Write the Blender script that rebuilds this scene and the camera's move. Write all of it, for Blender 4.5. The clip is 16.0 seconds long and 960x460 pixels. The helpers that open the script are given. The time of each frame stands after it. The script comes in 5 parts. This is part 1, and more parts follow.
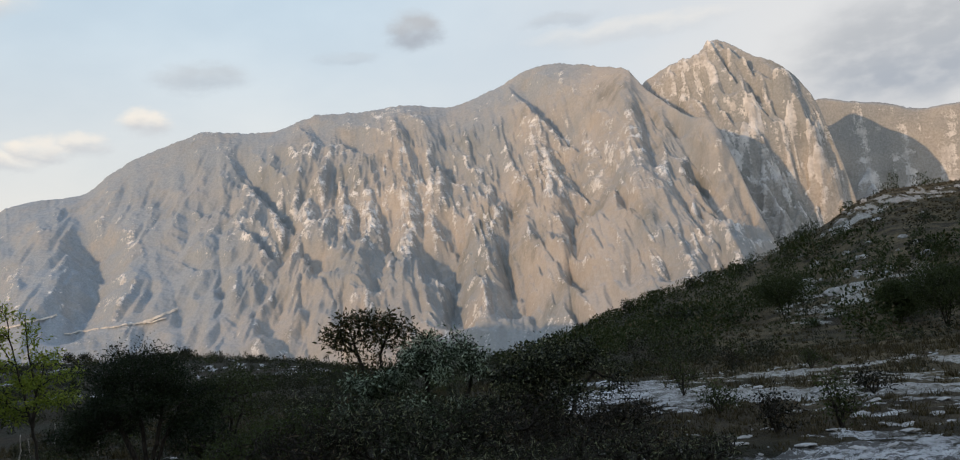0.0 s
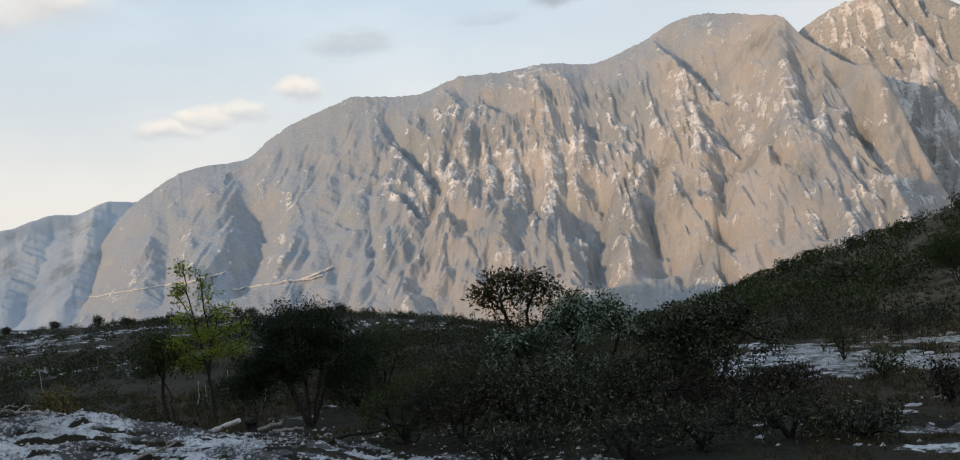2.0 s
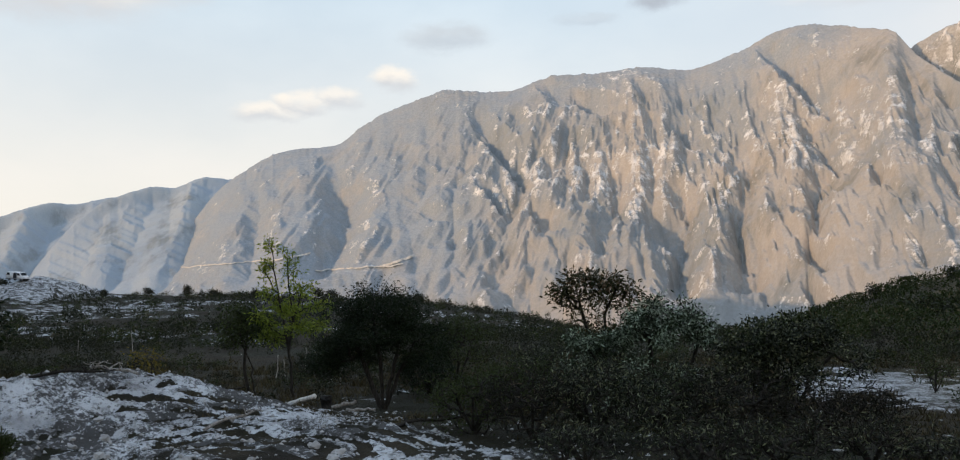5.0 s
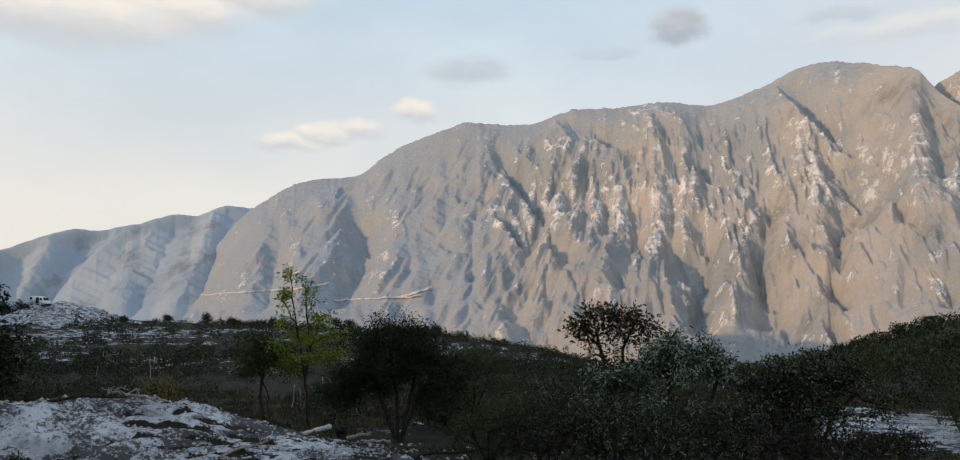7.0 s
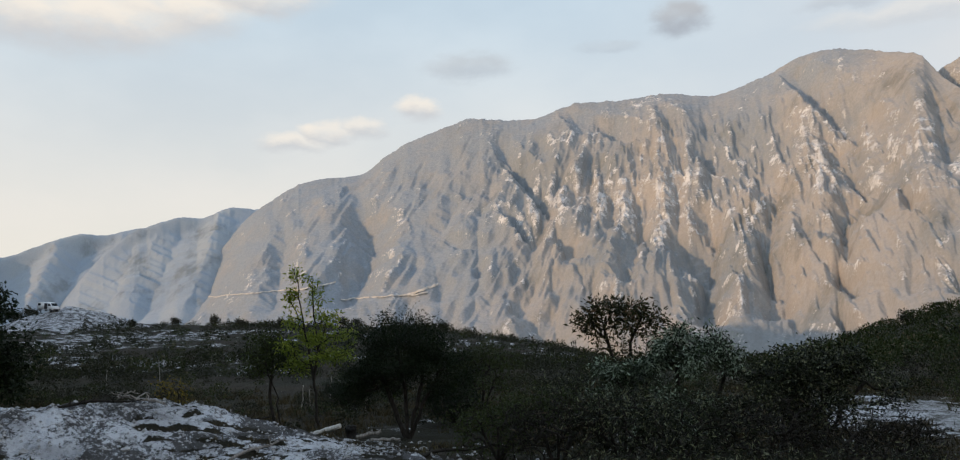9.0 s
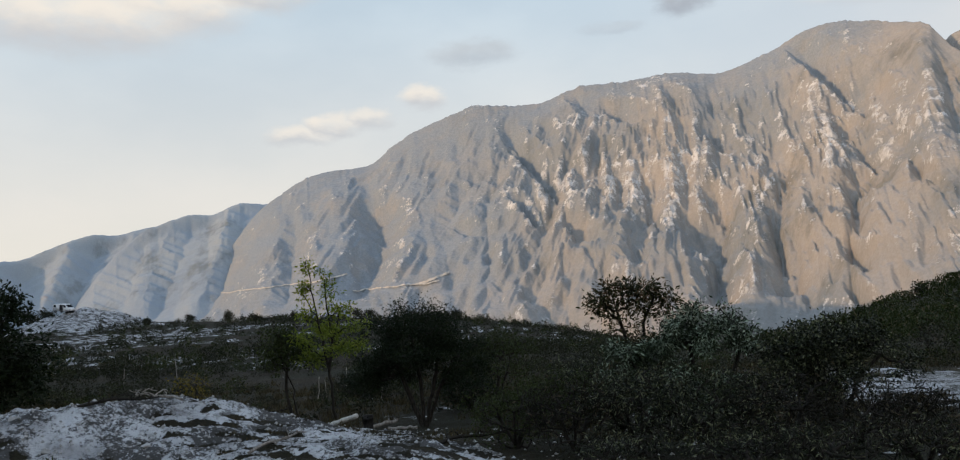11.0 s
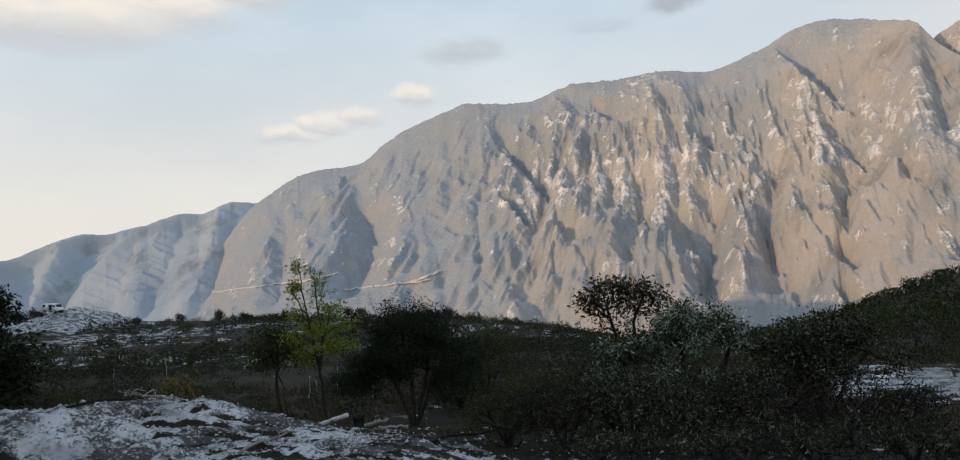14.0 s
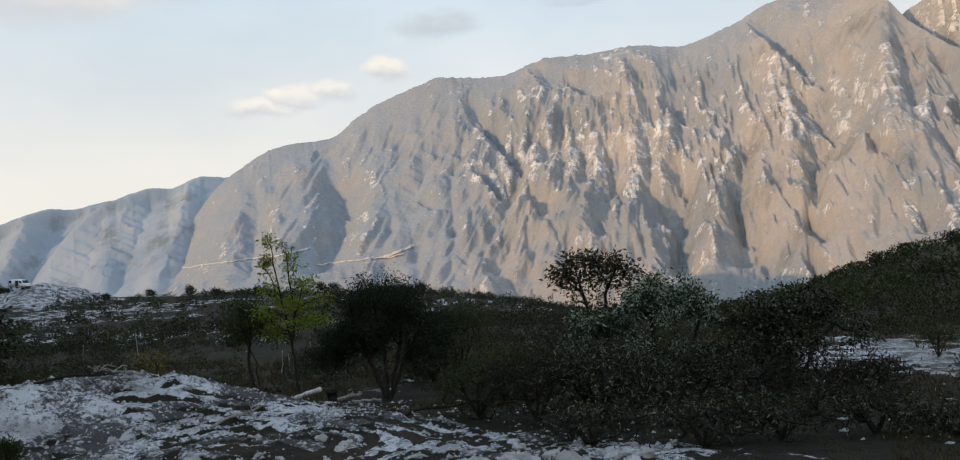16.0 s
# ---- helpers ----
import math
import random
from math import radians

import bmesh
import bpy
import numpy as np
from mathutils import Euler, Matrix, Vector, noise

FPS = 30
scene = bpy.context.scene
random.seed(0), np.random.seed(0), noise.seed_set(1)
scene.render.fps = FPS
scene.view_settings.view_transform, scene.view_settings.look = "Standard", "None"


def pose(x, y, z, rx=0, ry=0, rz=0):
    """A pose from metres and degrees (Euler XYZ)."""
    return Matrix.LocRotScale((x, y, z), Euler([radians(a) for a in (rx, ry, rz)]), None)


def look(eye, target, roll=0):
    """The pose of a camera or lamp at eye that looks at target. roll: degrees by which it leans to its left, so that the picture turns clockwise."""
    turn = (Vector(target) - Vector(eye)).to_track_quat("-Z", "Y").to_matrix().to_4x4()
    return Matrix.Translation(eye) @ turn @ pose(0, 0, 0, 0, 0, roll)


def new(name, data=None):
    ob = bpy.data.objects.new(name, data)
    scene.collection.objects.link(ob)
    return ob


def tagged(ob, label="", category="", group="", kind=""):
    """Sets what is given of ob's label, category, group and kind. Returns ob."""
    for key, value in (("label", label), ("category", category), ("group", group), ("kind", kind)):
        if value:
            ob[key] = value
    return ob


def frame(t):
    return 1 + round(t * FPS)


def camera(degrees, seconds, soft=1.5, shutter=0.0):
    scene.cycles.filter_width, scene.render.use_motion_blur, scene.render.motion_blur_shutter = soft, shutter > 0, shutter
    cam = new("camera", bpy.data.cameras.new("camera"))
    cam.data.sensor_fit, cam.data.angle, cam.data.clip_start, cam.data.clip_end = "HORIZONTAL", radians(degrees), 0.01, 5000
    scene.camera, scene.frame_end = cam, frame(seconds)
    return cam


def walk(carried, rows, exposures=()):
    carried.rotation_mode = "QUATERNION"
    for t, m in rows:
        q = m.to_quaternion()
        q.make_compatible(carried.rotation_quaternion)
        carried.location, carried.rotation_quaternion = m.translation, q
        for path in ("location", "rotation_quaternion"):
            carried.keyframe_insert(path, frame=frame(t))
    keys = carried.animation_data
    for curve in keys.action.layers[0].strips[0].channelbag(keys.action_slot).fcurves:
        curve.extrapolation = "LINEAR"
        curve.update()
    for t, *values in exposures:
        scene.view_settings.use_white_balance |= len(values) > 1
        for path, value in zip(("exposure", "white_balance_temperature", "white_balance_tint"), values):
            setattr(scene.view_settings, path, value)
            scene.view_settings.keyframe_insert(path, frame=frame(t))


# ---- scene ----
EYE = Vector((0.0, 0.0, 1.6))
PATH = (  # seconds, heading, tilt, lean (degrees), small sway of the holder (metres)
    (0.0, 17.09, 5.29, -5.90, 0.057, 0.003, 0.047),
    (0.5, 14.89, 3.97, -6.52, 0.067, 0.008, 0.042),
    (1.0, 12.20, 3.81, -6.37, 0.059, 0.012, 0.042),
    (1.5, 9.91, 3.51, -5.97, 0.037, 0.013, 0.042),
    (2.0, 6.94, 3.47, -5.51, 0.025, 0.015, 0.041),
    (2.5, 4.51, 2.41, -5.31, 0.009, 0.014, 0.038),
    (3.0, 2.28, 2.13, -5.40, -0.001, 0.012, 0.035),
    (5.5, 1.04, 4.07, -0.33, -0.006, 0.005, 0.001),
    (6.0, 0.39, 4.67, -0.21, -0.005, 0.002, 0.001),
    (6.5, 0.07, 5.75, -0.13, -0.003, -0.000, 0.001),
    (7.0, 0.00, 5.86, 0.00, 0.000, 0.000, 0.000),
    (7.5, -0.04, 5.93, -0.01, -0.000, 0.001, 0.001),
    (8.0, -0.38, 5.50, -0.41, -0.001, 0.003, 0.004),
    (8.5, -0.72, 5.37, -0.64, -0.000, 0.004, 0.007),
    (9.0, -0.36, 5.59, -1.27, 0.004, 0.004, 0.008),
    (9.5, -0.17, 5.41, -2.61, 0.012, 0.006, 0.009),
    (12.0, -1.23, 4.51, -3.22, 0.004, -0.000, -0.006),
    (12.5, -1.13, 5.12, -3.05, 0.004, 0.000, -0.001),
    (13.0, -0.89, 5.12, -3.23, 0.012, 0.002, 0.005),
    (13.5, -0.65, 5.01, -3.25, 0.017, 0.005, 0.008),
    (14.0, -0.45, 4.55, -3.47, 0.021, 0.008, 0.006),
    (14.5, -0.05, 4.19, -3.74, 0.025, 0.009, 0.004),
    (15.0, 0.21, 3.99, -3.55, 0.026, 0.010, 0.005),
    (15.5, 0.28, 2.93, -3.31, 0.026, 0.010, -0.001),
    (16.0, 1.30, 2.68, -3.64, 0.027, 0.008, -0.003),
)


def heading(az, el, d=1.0):
    """The point at d metres from the eye, az degrees to the right of straight ahead, el degrees up."""
    a, e = radians(az), radians(el)
    return Vector((math.sin(a) * math.cos(e), math.cos(a) * math.cos(e), math.sin(e))) * d


cam = camera(60.2, 16.0, soft=1.1)
rows = []
for t, az, el, lean, dx, dy, dz in PATH:
    eye = EYE + Vector((dx, dy, dz))
    rows.append((t, look(eye, eye + heading(az, el, 10), lean)))
walk(cam, rows, exposures=[(t, stops, 6330, 9) for t, stops in ((0.0, -0.07), (2.5, 0.0), (5.5, 0.08), (6.0, 0.06), (7.5, -0.1), (9.0, -0.1), (12.5, -0.15), (14.0, -0.1), (15.5, 0.0), (16.0, 0.02))])

# ---- light ----
SUN_AZ, SUN_EL = -115.0, 10.0
sun_data = bpy.data.lights.new("sun", "SUN")
sun_data.energy, sun_data.angle, sun_data.color = 2.3, radians(0.45), (1.0, 0.64, 0.36)
sun = new("sun", sun_data)
sun.matrix_world = look(heading(SUN_AZ, SUN_EL, 300), (0, 0, 0))

world = bpy.data.worlds.new("sky")
scene.world = world
world.use_nodes = True


class Nodes:
    """A short way to write node trees."""

    def __init__(self, tree):
        self.tree = tree
        tree.nodes.clear()

    def add(self, kind, inputs=(), **settings):
        node = self.tree.nodes.new(kind)
        for key, value in settings.items():
            setattr(node, key, value)
        for key, value in dict(inputs).items():
            if isinstance(value, bpy.types.NodeSocket):
                self.tree.links.new(value, node.inputs[key])
            else:
                node.inputs[key].default_value = value
        return node

    def math(self, op, a, b=0.0, clamp=False):
        return self.add("ShaderNodeMath", {0: a, 1: b}, operation=op, use_clamp=clamp).outputs[0]

    def mix(self, fac, a, b, blend="MIX"):
        node = self.add("ShaderNodeMix", {0: fac, 6: a, 7: b}, data_type="RGBA", blend_type=blend)
        return node.outputs[2]

    def span(self, value, lo, hi, out_lo=0.0, out_hi=1.0):
        node = self.add("ShaderNodeMapRange", {0: value, 1: lo, 2: hi, 3: out_lo, 4: out_hi}, interpolation_type="SMOOTHSTEP")
        return node.outputs[0]

    def noise(self, vector, scale, detail=4.0, rough=0.55, out=0):
        return self.add("ShaderNodeTexNoise", {"Vector": vector, "Scale": scale, "Detail": detail, "Roughness": rough}).outputs[out]


def build_sky():
    n = Nodes(world.node_tree)
    sky = n.add("ShaderNodeTexSky", sky_type="NISHITA", sun_disc=False, sun_elevation=radians(SUN_EL), sun_rotation=radians(SUN_AZ),
                altitude=900, air_density=1.0, dust_density=2.5, ozone_density=1.0)
    way = n.add("ShaderNodeTexCoord").outputs["Generated"]
    split = n.add("ShaderNodeSeparateXYZ", {0: way})
    az = n.math("MULTIPLY", n.math("ARCTAN2", split.outputs[0], split.outputs[1]), 57.2958)
    el = n.math("MULTIPLY", n.math("ARCSINE", split.outputs[2]), 57.2958)
    flat = n.add("ShaderNodeCombineXYZ", {0: az, 1: n.math("MULTIPLY", el, 1.9)}).outputs[0]
    wob = n.add("ShaderNodeVectorMath", {0: n.noise(flat, 0.36, 6, 0.6, out=1), 1: (0.5, 0.5, 0.5)}, operation="SUBTRACT").outputs[0]
    wob = n.add("ShaderNodeVectorMath", {0: wob, 3: 3.0}, operation="SCALE").outputs[0]
    moved = n.add("ShaderNodeVectorMath", {0: flat, 1: wob}, operation="ADD").outputs[0]
    rag = n.span(n.noise(flat, 0.42, 4, 0.5), 0.25, 0.6, 0.6, 1.0)
    banks = []
    for bank in (PALE_CLOUDS, GREY_CLOUDS):
        total = lit = 0.0
        for c_az, c_el, w, h, dense in bank:
            off = n.add("ShaderNodeVectorMath", {0: moved, 1: (c_az, c_el * 1.9, 0)}, operation="SUBTRACT").outputs[0]
            off = n.add("ShaderNodeVectorMath", {0: off, 1: (1 / w, 1 / (h * 1.9), 0)}, operation="MULTIPLY").outputs[0]
            far = n.add("ShaderNodeVectorMath", {0: off}, operation="LENGTH").outputs["Value"]
            one = n.span(far, 1.15, 0.4, 0.0, dense)
            total = n.math("MAXIMUM", total, one)
            high = n.span(n.add("ShaderNodeSeparateXYZ", {0: off}).outputs[1], -0.55, 0.35)
            lit = n.math("MAXIMUM", lit, n.math("MULTIPLY", one, high))
        banks.append((n.math("MULTIPLY", total, rag), n.math("DIVIDE", lit, n.math("ADD", total, 0.02))))
    veil = n.span(n.noise(flat, 0.055, 5, 0.5), 0.3, 0.7, 0.72, 0.9)
    right = n.span(az, 4.0, 40.0)
    veil = n.math("MAXIMUM", veil, n.math("MULTIPLY", right, 0.95))
    veil = n.math("MULTIPLY", veil, n.span(el, 75.0, 24.0, 0.85, 1.0))
    low = n.span(el, 24.0, 4.0)
    base = n.add("ShaderNodeMix", {0: 1.0, 6: sky.outputs[0], 7: (0.19, 0.19, 0.19, 1)}, data_type="RGBA", blend_type="MULTIPLY").outputs[2]
    hazy = n.mix(veil, base, n.mix(n.math("MULTIPLY", right, 0.8), n.mix(low, (0.72, 0.84, 0.92, 1), (0.97, 0.89, 0.80, 1)), (0.84, 0.80, 0.77, 1)))
    hazy = n.mix(n.span(el, 24.0, 48.0, 0.0, 0.85), hazy, (0.52, 0.68, 0.93, 1))
    colour = n.mix(banks[0][0], hazy, n.mix(banks[0][1], (0.66, 0.66, 0.67, 1), (1.0, 0.91, 0.80, 1)))
    colour = n.mix(banks[1][0], colour, n.mix(banks[1][1], (0.45, 0.48, 0.53, 1), (0.55, 0.56, 0.58, 1)))
    out = n.add("ShaderNodeBackground", {0: colour, 1: 1.0})
    n.add("ShaderNodeOutputWorld", {0: out.outputs[0]})


PALE_CLOUDS = (  # heading, height, half width, half height, density
    (-27.0, 18.6, 8.0, 2.6, 1.0), (-21.5, 19.6, 6.0, 2.2, 1.0), (-16.5, 21.0, 6.0, 1.7, 1.0), (-13.4, 11.6, 2.6, 0.8, 0.8), (-11.0, 12.3, 2.2, 1.0, 0.95), (-8.6, 12.7, 2.2, 0.9, 0.8), (-4.5, 13.9, 1.9, 1.1, 0.95), (29.0, 17.5, 8.0, 0.8, 0.4))
GREY_CLOUDS = ((-0.8, 16.8, 3.6, 1.1, 0.5), (13.9, 19.2, 2.3, 1.5, 0.95), (24.5, 18.8, 3.0, 0.6, 0.35), (46.5, 13.0, 9.0, 4.4, 1.0), (9.0, 17.6, 2.5, 0.6, 0.3))
build_sky()
scene.view_settings.exposure = 0.0


# ---- small tools ----
def mesh_of(name, verts, faces, smooth=True, attrs=()):
    """A mesh from arrays: verts (n, 3), faces (m, 3 or 4)."""
    verts, faces = np.asarray(verts, dtype=np.float32), np.asarray(faces, dtype=np.int32)
    me = bpy.data.meshes.new(name)
    k = faces.shape[1]
    me.vertices.add(len(verts))
    me.vertices.foreach_set("co", verts.ravel())
    me.loops.add(faces.size)
    me.loops.foreach_set("vertex_index", faces.ravel())
    me.polygons.add(len(faces))
    me.polygons.foreach_set("loop_start", np.arange(0, faces.size, k, dtype=np.int32))
    me.polygons.foreach_set("use_smooth", np.full(len(faces), smooth))
    for key, values in attrs:
        me.attributes.new(key, "FLOAT", "POINT").data.foreach_set("value", np.asarray(values, dtype=np.float32).ravel())
    me.update(calc_edges=True)
    me.validate()
    return me


def part_of(name, me, material, parent=None, label=""):
    """Links a mesh as one object, under parent if one is given."""
    if material and not me.materials:
        me.materials.append(material)
    ob = new(name, me)
    ob.parent = parent
    return tagged(ob, label)


def part(name, bm, material, parent=None, label="", smooth=True):
    me = bpy.data.meshes.new(name)
    bm.to_mesh(me)
    bm.free()
    if smooth:
        me.polygons.foreach_set("use_smooth", np.full(len(me.polygons), True))
    return part_of(name, me, material, parent, label)


def grid_faces(rows_n, cols_n, wrap=False):
    i, j = np.meshgrid(np.arange(rows_n - 1), np.arange(cols_n if wrap else cols_n - 1), indexing="ij")
    j2 = (j + 1) % cols_n
    return np.stack([i * cols_n + j, i * cols_n + j2, (i + 1) * cols_n + j2, (i + 1) * cols_n + j], -1).reshape(-1, 4)


TABLE = np.random.RandomState(7).permutation(512)
TABLE = np.concatenate([TABLE, TABLE, TABLE])
ANGLES = np.random.RandomState(8).rand(512) * 2 * np.pi


def perlin(x, y):
    """Gradient noise on arrays, about -0.7 to 0.7."""
    xi, yi = np.floor(x).astype(int), np.floor(y).astype(int)
    xf, yf = x - xi, y - yi
    u, v = xf * xf * xf * (xf * (xf * 6 - 15) + 10), yf * yf * yf * (yf * (yf * 6 - 15) + 10)

    def corner(dx, dy):
        h = ANGLES[TABLE[TABLE[(xi + dx) % 512] + (yi + dy) % 512] % 512]
        return np.cos(h) * (xf - dx) + np.sin(h) * (yf - dy)

    a, b, c, d = corner(0, 0), corner(1, 0), corner(0, 1), corner(1, 1)
    return (a + u * (b - a)) * (1 - v) + (c + u * (d - c)) * v


def fbm(x, y, octaves=5, gain=0.5):
    total, amp = 0.0, 1.0
    for k in range(octaves):
        total = total + amp * perlin(x * 2 ** k + 17.3 * k, y * 2 ** k - 9.1 * k)
        amp *= gain
    return total


def ridged(x, y, octaves=4, gain=0.5):
    total, amp = 0.0, 1.0
    for k in range(octaves):
        total = total + amp * (1 - 2 * np.abs(perlin(x * 2 ** k + 31.7 * k, y * 2 ** k + 5.9 * k)) * 1.4)
        amp *= gain
    return total


def smooth(x, lo, hi):
    q = np.clip((x - lo) / (hi - lo), 0, 1)
    return q * q * (3 - 2 * q)


def curve_of(pairs, x, soft=0.0):
    """A curve through (x, y) pairs, its corners rounded over soft."""
    if soft:
        return sum(curve_of(pairs, x + d * soft) * w for d, w in ((-1.2, 0.1), (-0.7, 0.2), (0, 0.4), (0.7, 0.2), (1.2, 0.1)))
    px, py = np.array([p[0] for p in pairs], float), np.array([p[1] for p in pairs], float)
    order = np.argsort(px)
    return np.interp(x, px[order], py[order])


# ---- materials ----
def material(name):
    m = bpy.data.materials.new(name)
    m.use_nodes = True
    return m, Nodes(m.node_tree)


def finish(n, colour, rough=0.85, bump=None, bump_height=0.1, metal=0.0, spec=0.3, through_light=0.0):
    inputs = {"Base Color": colour, "Roughness": rough, "Metallic": metal, "Specular IOR Level": spec}
    if bump is not None:
        inputs["Normal"] = n.add("ShaderNodeBump", {"Height": bump, "Distance": bump_height, "Strength": 1.0}).outputs[0]
    shader = n.add("ShaderNodeBsdfPrincipled", inputs).outputs[0]
    if through_light:
        thin = n.add("ShaderNodeBsdfTranslucent", {0: colour}).outputs[0]
        shader = n.add("ShaderNodeMixShader", {0: through_light, 1: shader, 2: thin}).outputs[0]
    n.add("ShaderNodeOutputMaterial", {0: shader})


def rock_mountain(name, scrub, dry, rock, rock_share=0.5, fine=0.13, fleck=0.25, streaks=1.0):
    """Steep limestone with low scrub between the ledges."""
    m, n = material(name)
    at = n.add("ShaderNodeNewGeometry")
    place = at.outputs["Position"]
    crag = n.add("ShaderNodeAttribute", attribute_name="crag").outputs["Fac"]
    long = n.add("ShaderNodeVectorMath", {0: place, 1: (1, 1, 0.4)}, operation="MULTIPLY").outputs[0]
    beds = n.add("ShaderNodeVectorMath", {0: place, 1: (0.3, 0.3, 1.6)}, operation="MULTIPLY").outputs[0]
    speck = n.noise(place, fine, 3, 0.75)
    mid = n.noise(long, 0.024, 6, 0.7)
    wide = n.noise(place, 0.0024, 4, 0.6)
    layer = n.noise(beds, 0.022, 4, 0.65)
    chute = n.noise(n.add("ShaderNodeVectorMath", {0: place, 1: (1, 1, 0.16)}, operation="MULTIPLY").outputs[0], 0.045, 5, 0.7)
    chute = n.math("ADD", 0.5, n.math("MULTIPLY", n.math("SUBTRACT", chute, 0.5), streaks))
    green = n.mix(n.span(wide, 0.38, 0.64), scrub, dry)
    green = n.mix(n.span(speck, 0.38, 0.6, fleck, 0.0), green, (0.10, 0.105, 0.085, 1))
    green = n.mix(n.span(chute, 0.5, 0.75, 0.0, 0.5), green, (dry[0] * 1.25, dry[1] * 1.22, dry[2] * 1.2, 1))
    green = n.mix(n.span(n.noise(long, 0.006, 5, 0.7), 0.5, 0.7, 0.0, 0.45), green, (0.10, 0.105, 0.08, 1))
    # Woods on the slope, with pale blue haze painted into their colour.
    wood_haze = n.add("ShaderNodeAttribute", attribute_name="wood_haze").outputs["Fac"]
    green = n.mix(n.math("MULTIPLY", wood_haze, n.span(n.noise(place, 0.008, 5, 0.65), 0.3, 0.6, 0.45, 1.0)), green, n.mix(n.span(speck, 0.4, 0.6), (0.255, 0.285, 0.31, 1), (0.31, 0.34, 0.365, 1)))
    bare = n.math("ADD", n.math("MULTIPLY", mid, 1.0), n.math("MULTIPLY", crag, 0.3))
    bare = n.math("ADD", bare, n.math("MULTIPLY", n.math("SUBTRACT", speck, 0.5), 0.5))
    bare = n.math("ADD", bare, n.math("MULTIPLY", n.math("SUBTRACT", layer, 0.5), 0.5))
    bare = n.math("ADD", bare, n.math("MULTIPLY", n.math("SUBTRACT", chute, 0.5), 0.55))
    bare = n.span(bare, 0.82 - 0.3 * rock_share, 0.93 - 0.3 * rock_share)
    stone = n.mix(n.span(n.noise(place, 0.03, 5, 0.65), 0.35, 0.65), rock, (rock[0] * 0.66, rock[1] * 0.65, rock[2] * 0.64, 1))
    colour = n.mix(bare, green, stone)
    bump = n.math("ADD", n.noise(place, fine * 0.5, 5, 0.7), n.math("MULTIPLY", layer, 0.7))
    finish(n, colour, 0.95, bump, 0.9, spec=0.1)
    return m


def ground_material():
    m, n = material("ground_soil")
    at = n.add("ShaderNodeNewGeometry")
    place = at.outputs["Position"]
    lime = n.add("ShaderNodeAttribute", attribute_name="lime").outputs["Fac"]
    fine = n.noise(place, 9.0, 5, 0.65)
    mid = n.noise(place, 1.3, 5, 0.6)
    wide = n.noise(place, 0.12, 4, 0.55)
    soil = n.mix(n.span(mid, 0.35, 0.65), (0.018, 0.0145, 0.009, 1), (0.042, 0.033, 0.019, 1))
    soil = n.mix(n.span(wide, 0.42, 0.6), soil, (0.021, 0.022, 0.012, 1))
    dry = n.add("ShaderNodeAttribute", attribute_name="dry").outputs["Fac"]
    soil = n.mix(n.math("MULTIPLY", dry, n.span(n.noise(place, 0.45, 5, 0.65), 0.3, 0.65)), soil, n.mix(n.span(mid, 0.35, 0.65), (0.08, 0.062, 0.033, 1), (0.15, 0.118, 0.064, 1)))
    soil = n.mix(n.span(fine, 0.45, 0.62, 0.0, 0.6), soil, (0.018, 0.016, 0.012, 1))
    chalk = n.mix(n.span(mid, 0.3, 0.62), (0.30, 0.30, 0.305, 1), (0.58, 0.59, 0.60, 1))
    chalk = n.mix(n.span(fine, 0.5, 0.7, 0.0, 0.55), chalk, (0.13, 0.125, 0.115, 1))
    chalk = n.mix(n.span(n.math("ADD", n.noise(place, 13.0, 7, 0.8), n.math("MULTIPLY", n.math("SUBTRACT", n.noise(place, 1.1, 3, 0.6), 0.5), 0.8)), 0.475, 0.54, 0.0, 0.92), chalk, (0.045, 0.042, 0.038, 1))
    bed = n.add("ShaderNodeVectorMath", {0: place, 1: (0.95, 1.25, 1.4)}, operation="MULTIPLY").outputs[0]
    chalk = n.mix(n.span(n.noise(bed, 1.5, 9, 0.8), 0.54, 0.59, 0.0, 0.75), chalk, (0.05, 0.047, 0.042, 1))
    crack = n.add("ShaderNodeTexVoronoi", {"Vector": n.add("ShaderNodeVectorMath", {0: place, 1: n.noise(place, 2.0, 3, 0.6, out=1)}, operation="ADD").outputs[0], "Scale": 2.6}, feature="DISTANCE_TO_EDGE").outputs["Distance"]
    chalk = n.mix(n.math("MULTIPLY", n.math("MULTIPLY", n.span(crack, 0.12, 0.02), dry), n.span(mid, 0.36, 0.5)), chalk, (0.06, 0.052, 0.04, 1))
    chalk = n.mix(n.math("MULTIPLY", dry, 0.75), chalk, n.mix(n.span(fine, 0.4, 0.6), (0.42, 0.405, 0.37, 1), (0.2, 0.185, 0.15, 1)))
    edge = n.math("ADD", lime, n.math("MULTIPLY", n.math("SUBTRACT", n.noise(place, 2.6, 8, 0.78), 0.5), 2.1))
    colour = n.mix(n.span(edge, 0.47, 0.55), soil, chalk)
    bump = n.math("ADD", fine, n.math("MULTIPLY", n.noise(place, 28.0, 3, 0.7), 0.4))
    finish(n, colour, 0.95, bump, 0.09, spec=0.15)
    return m


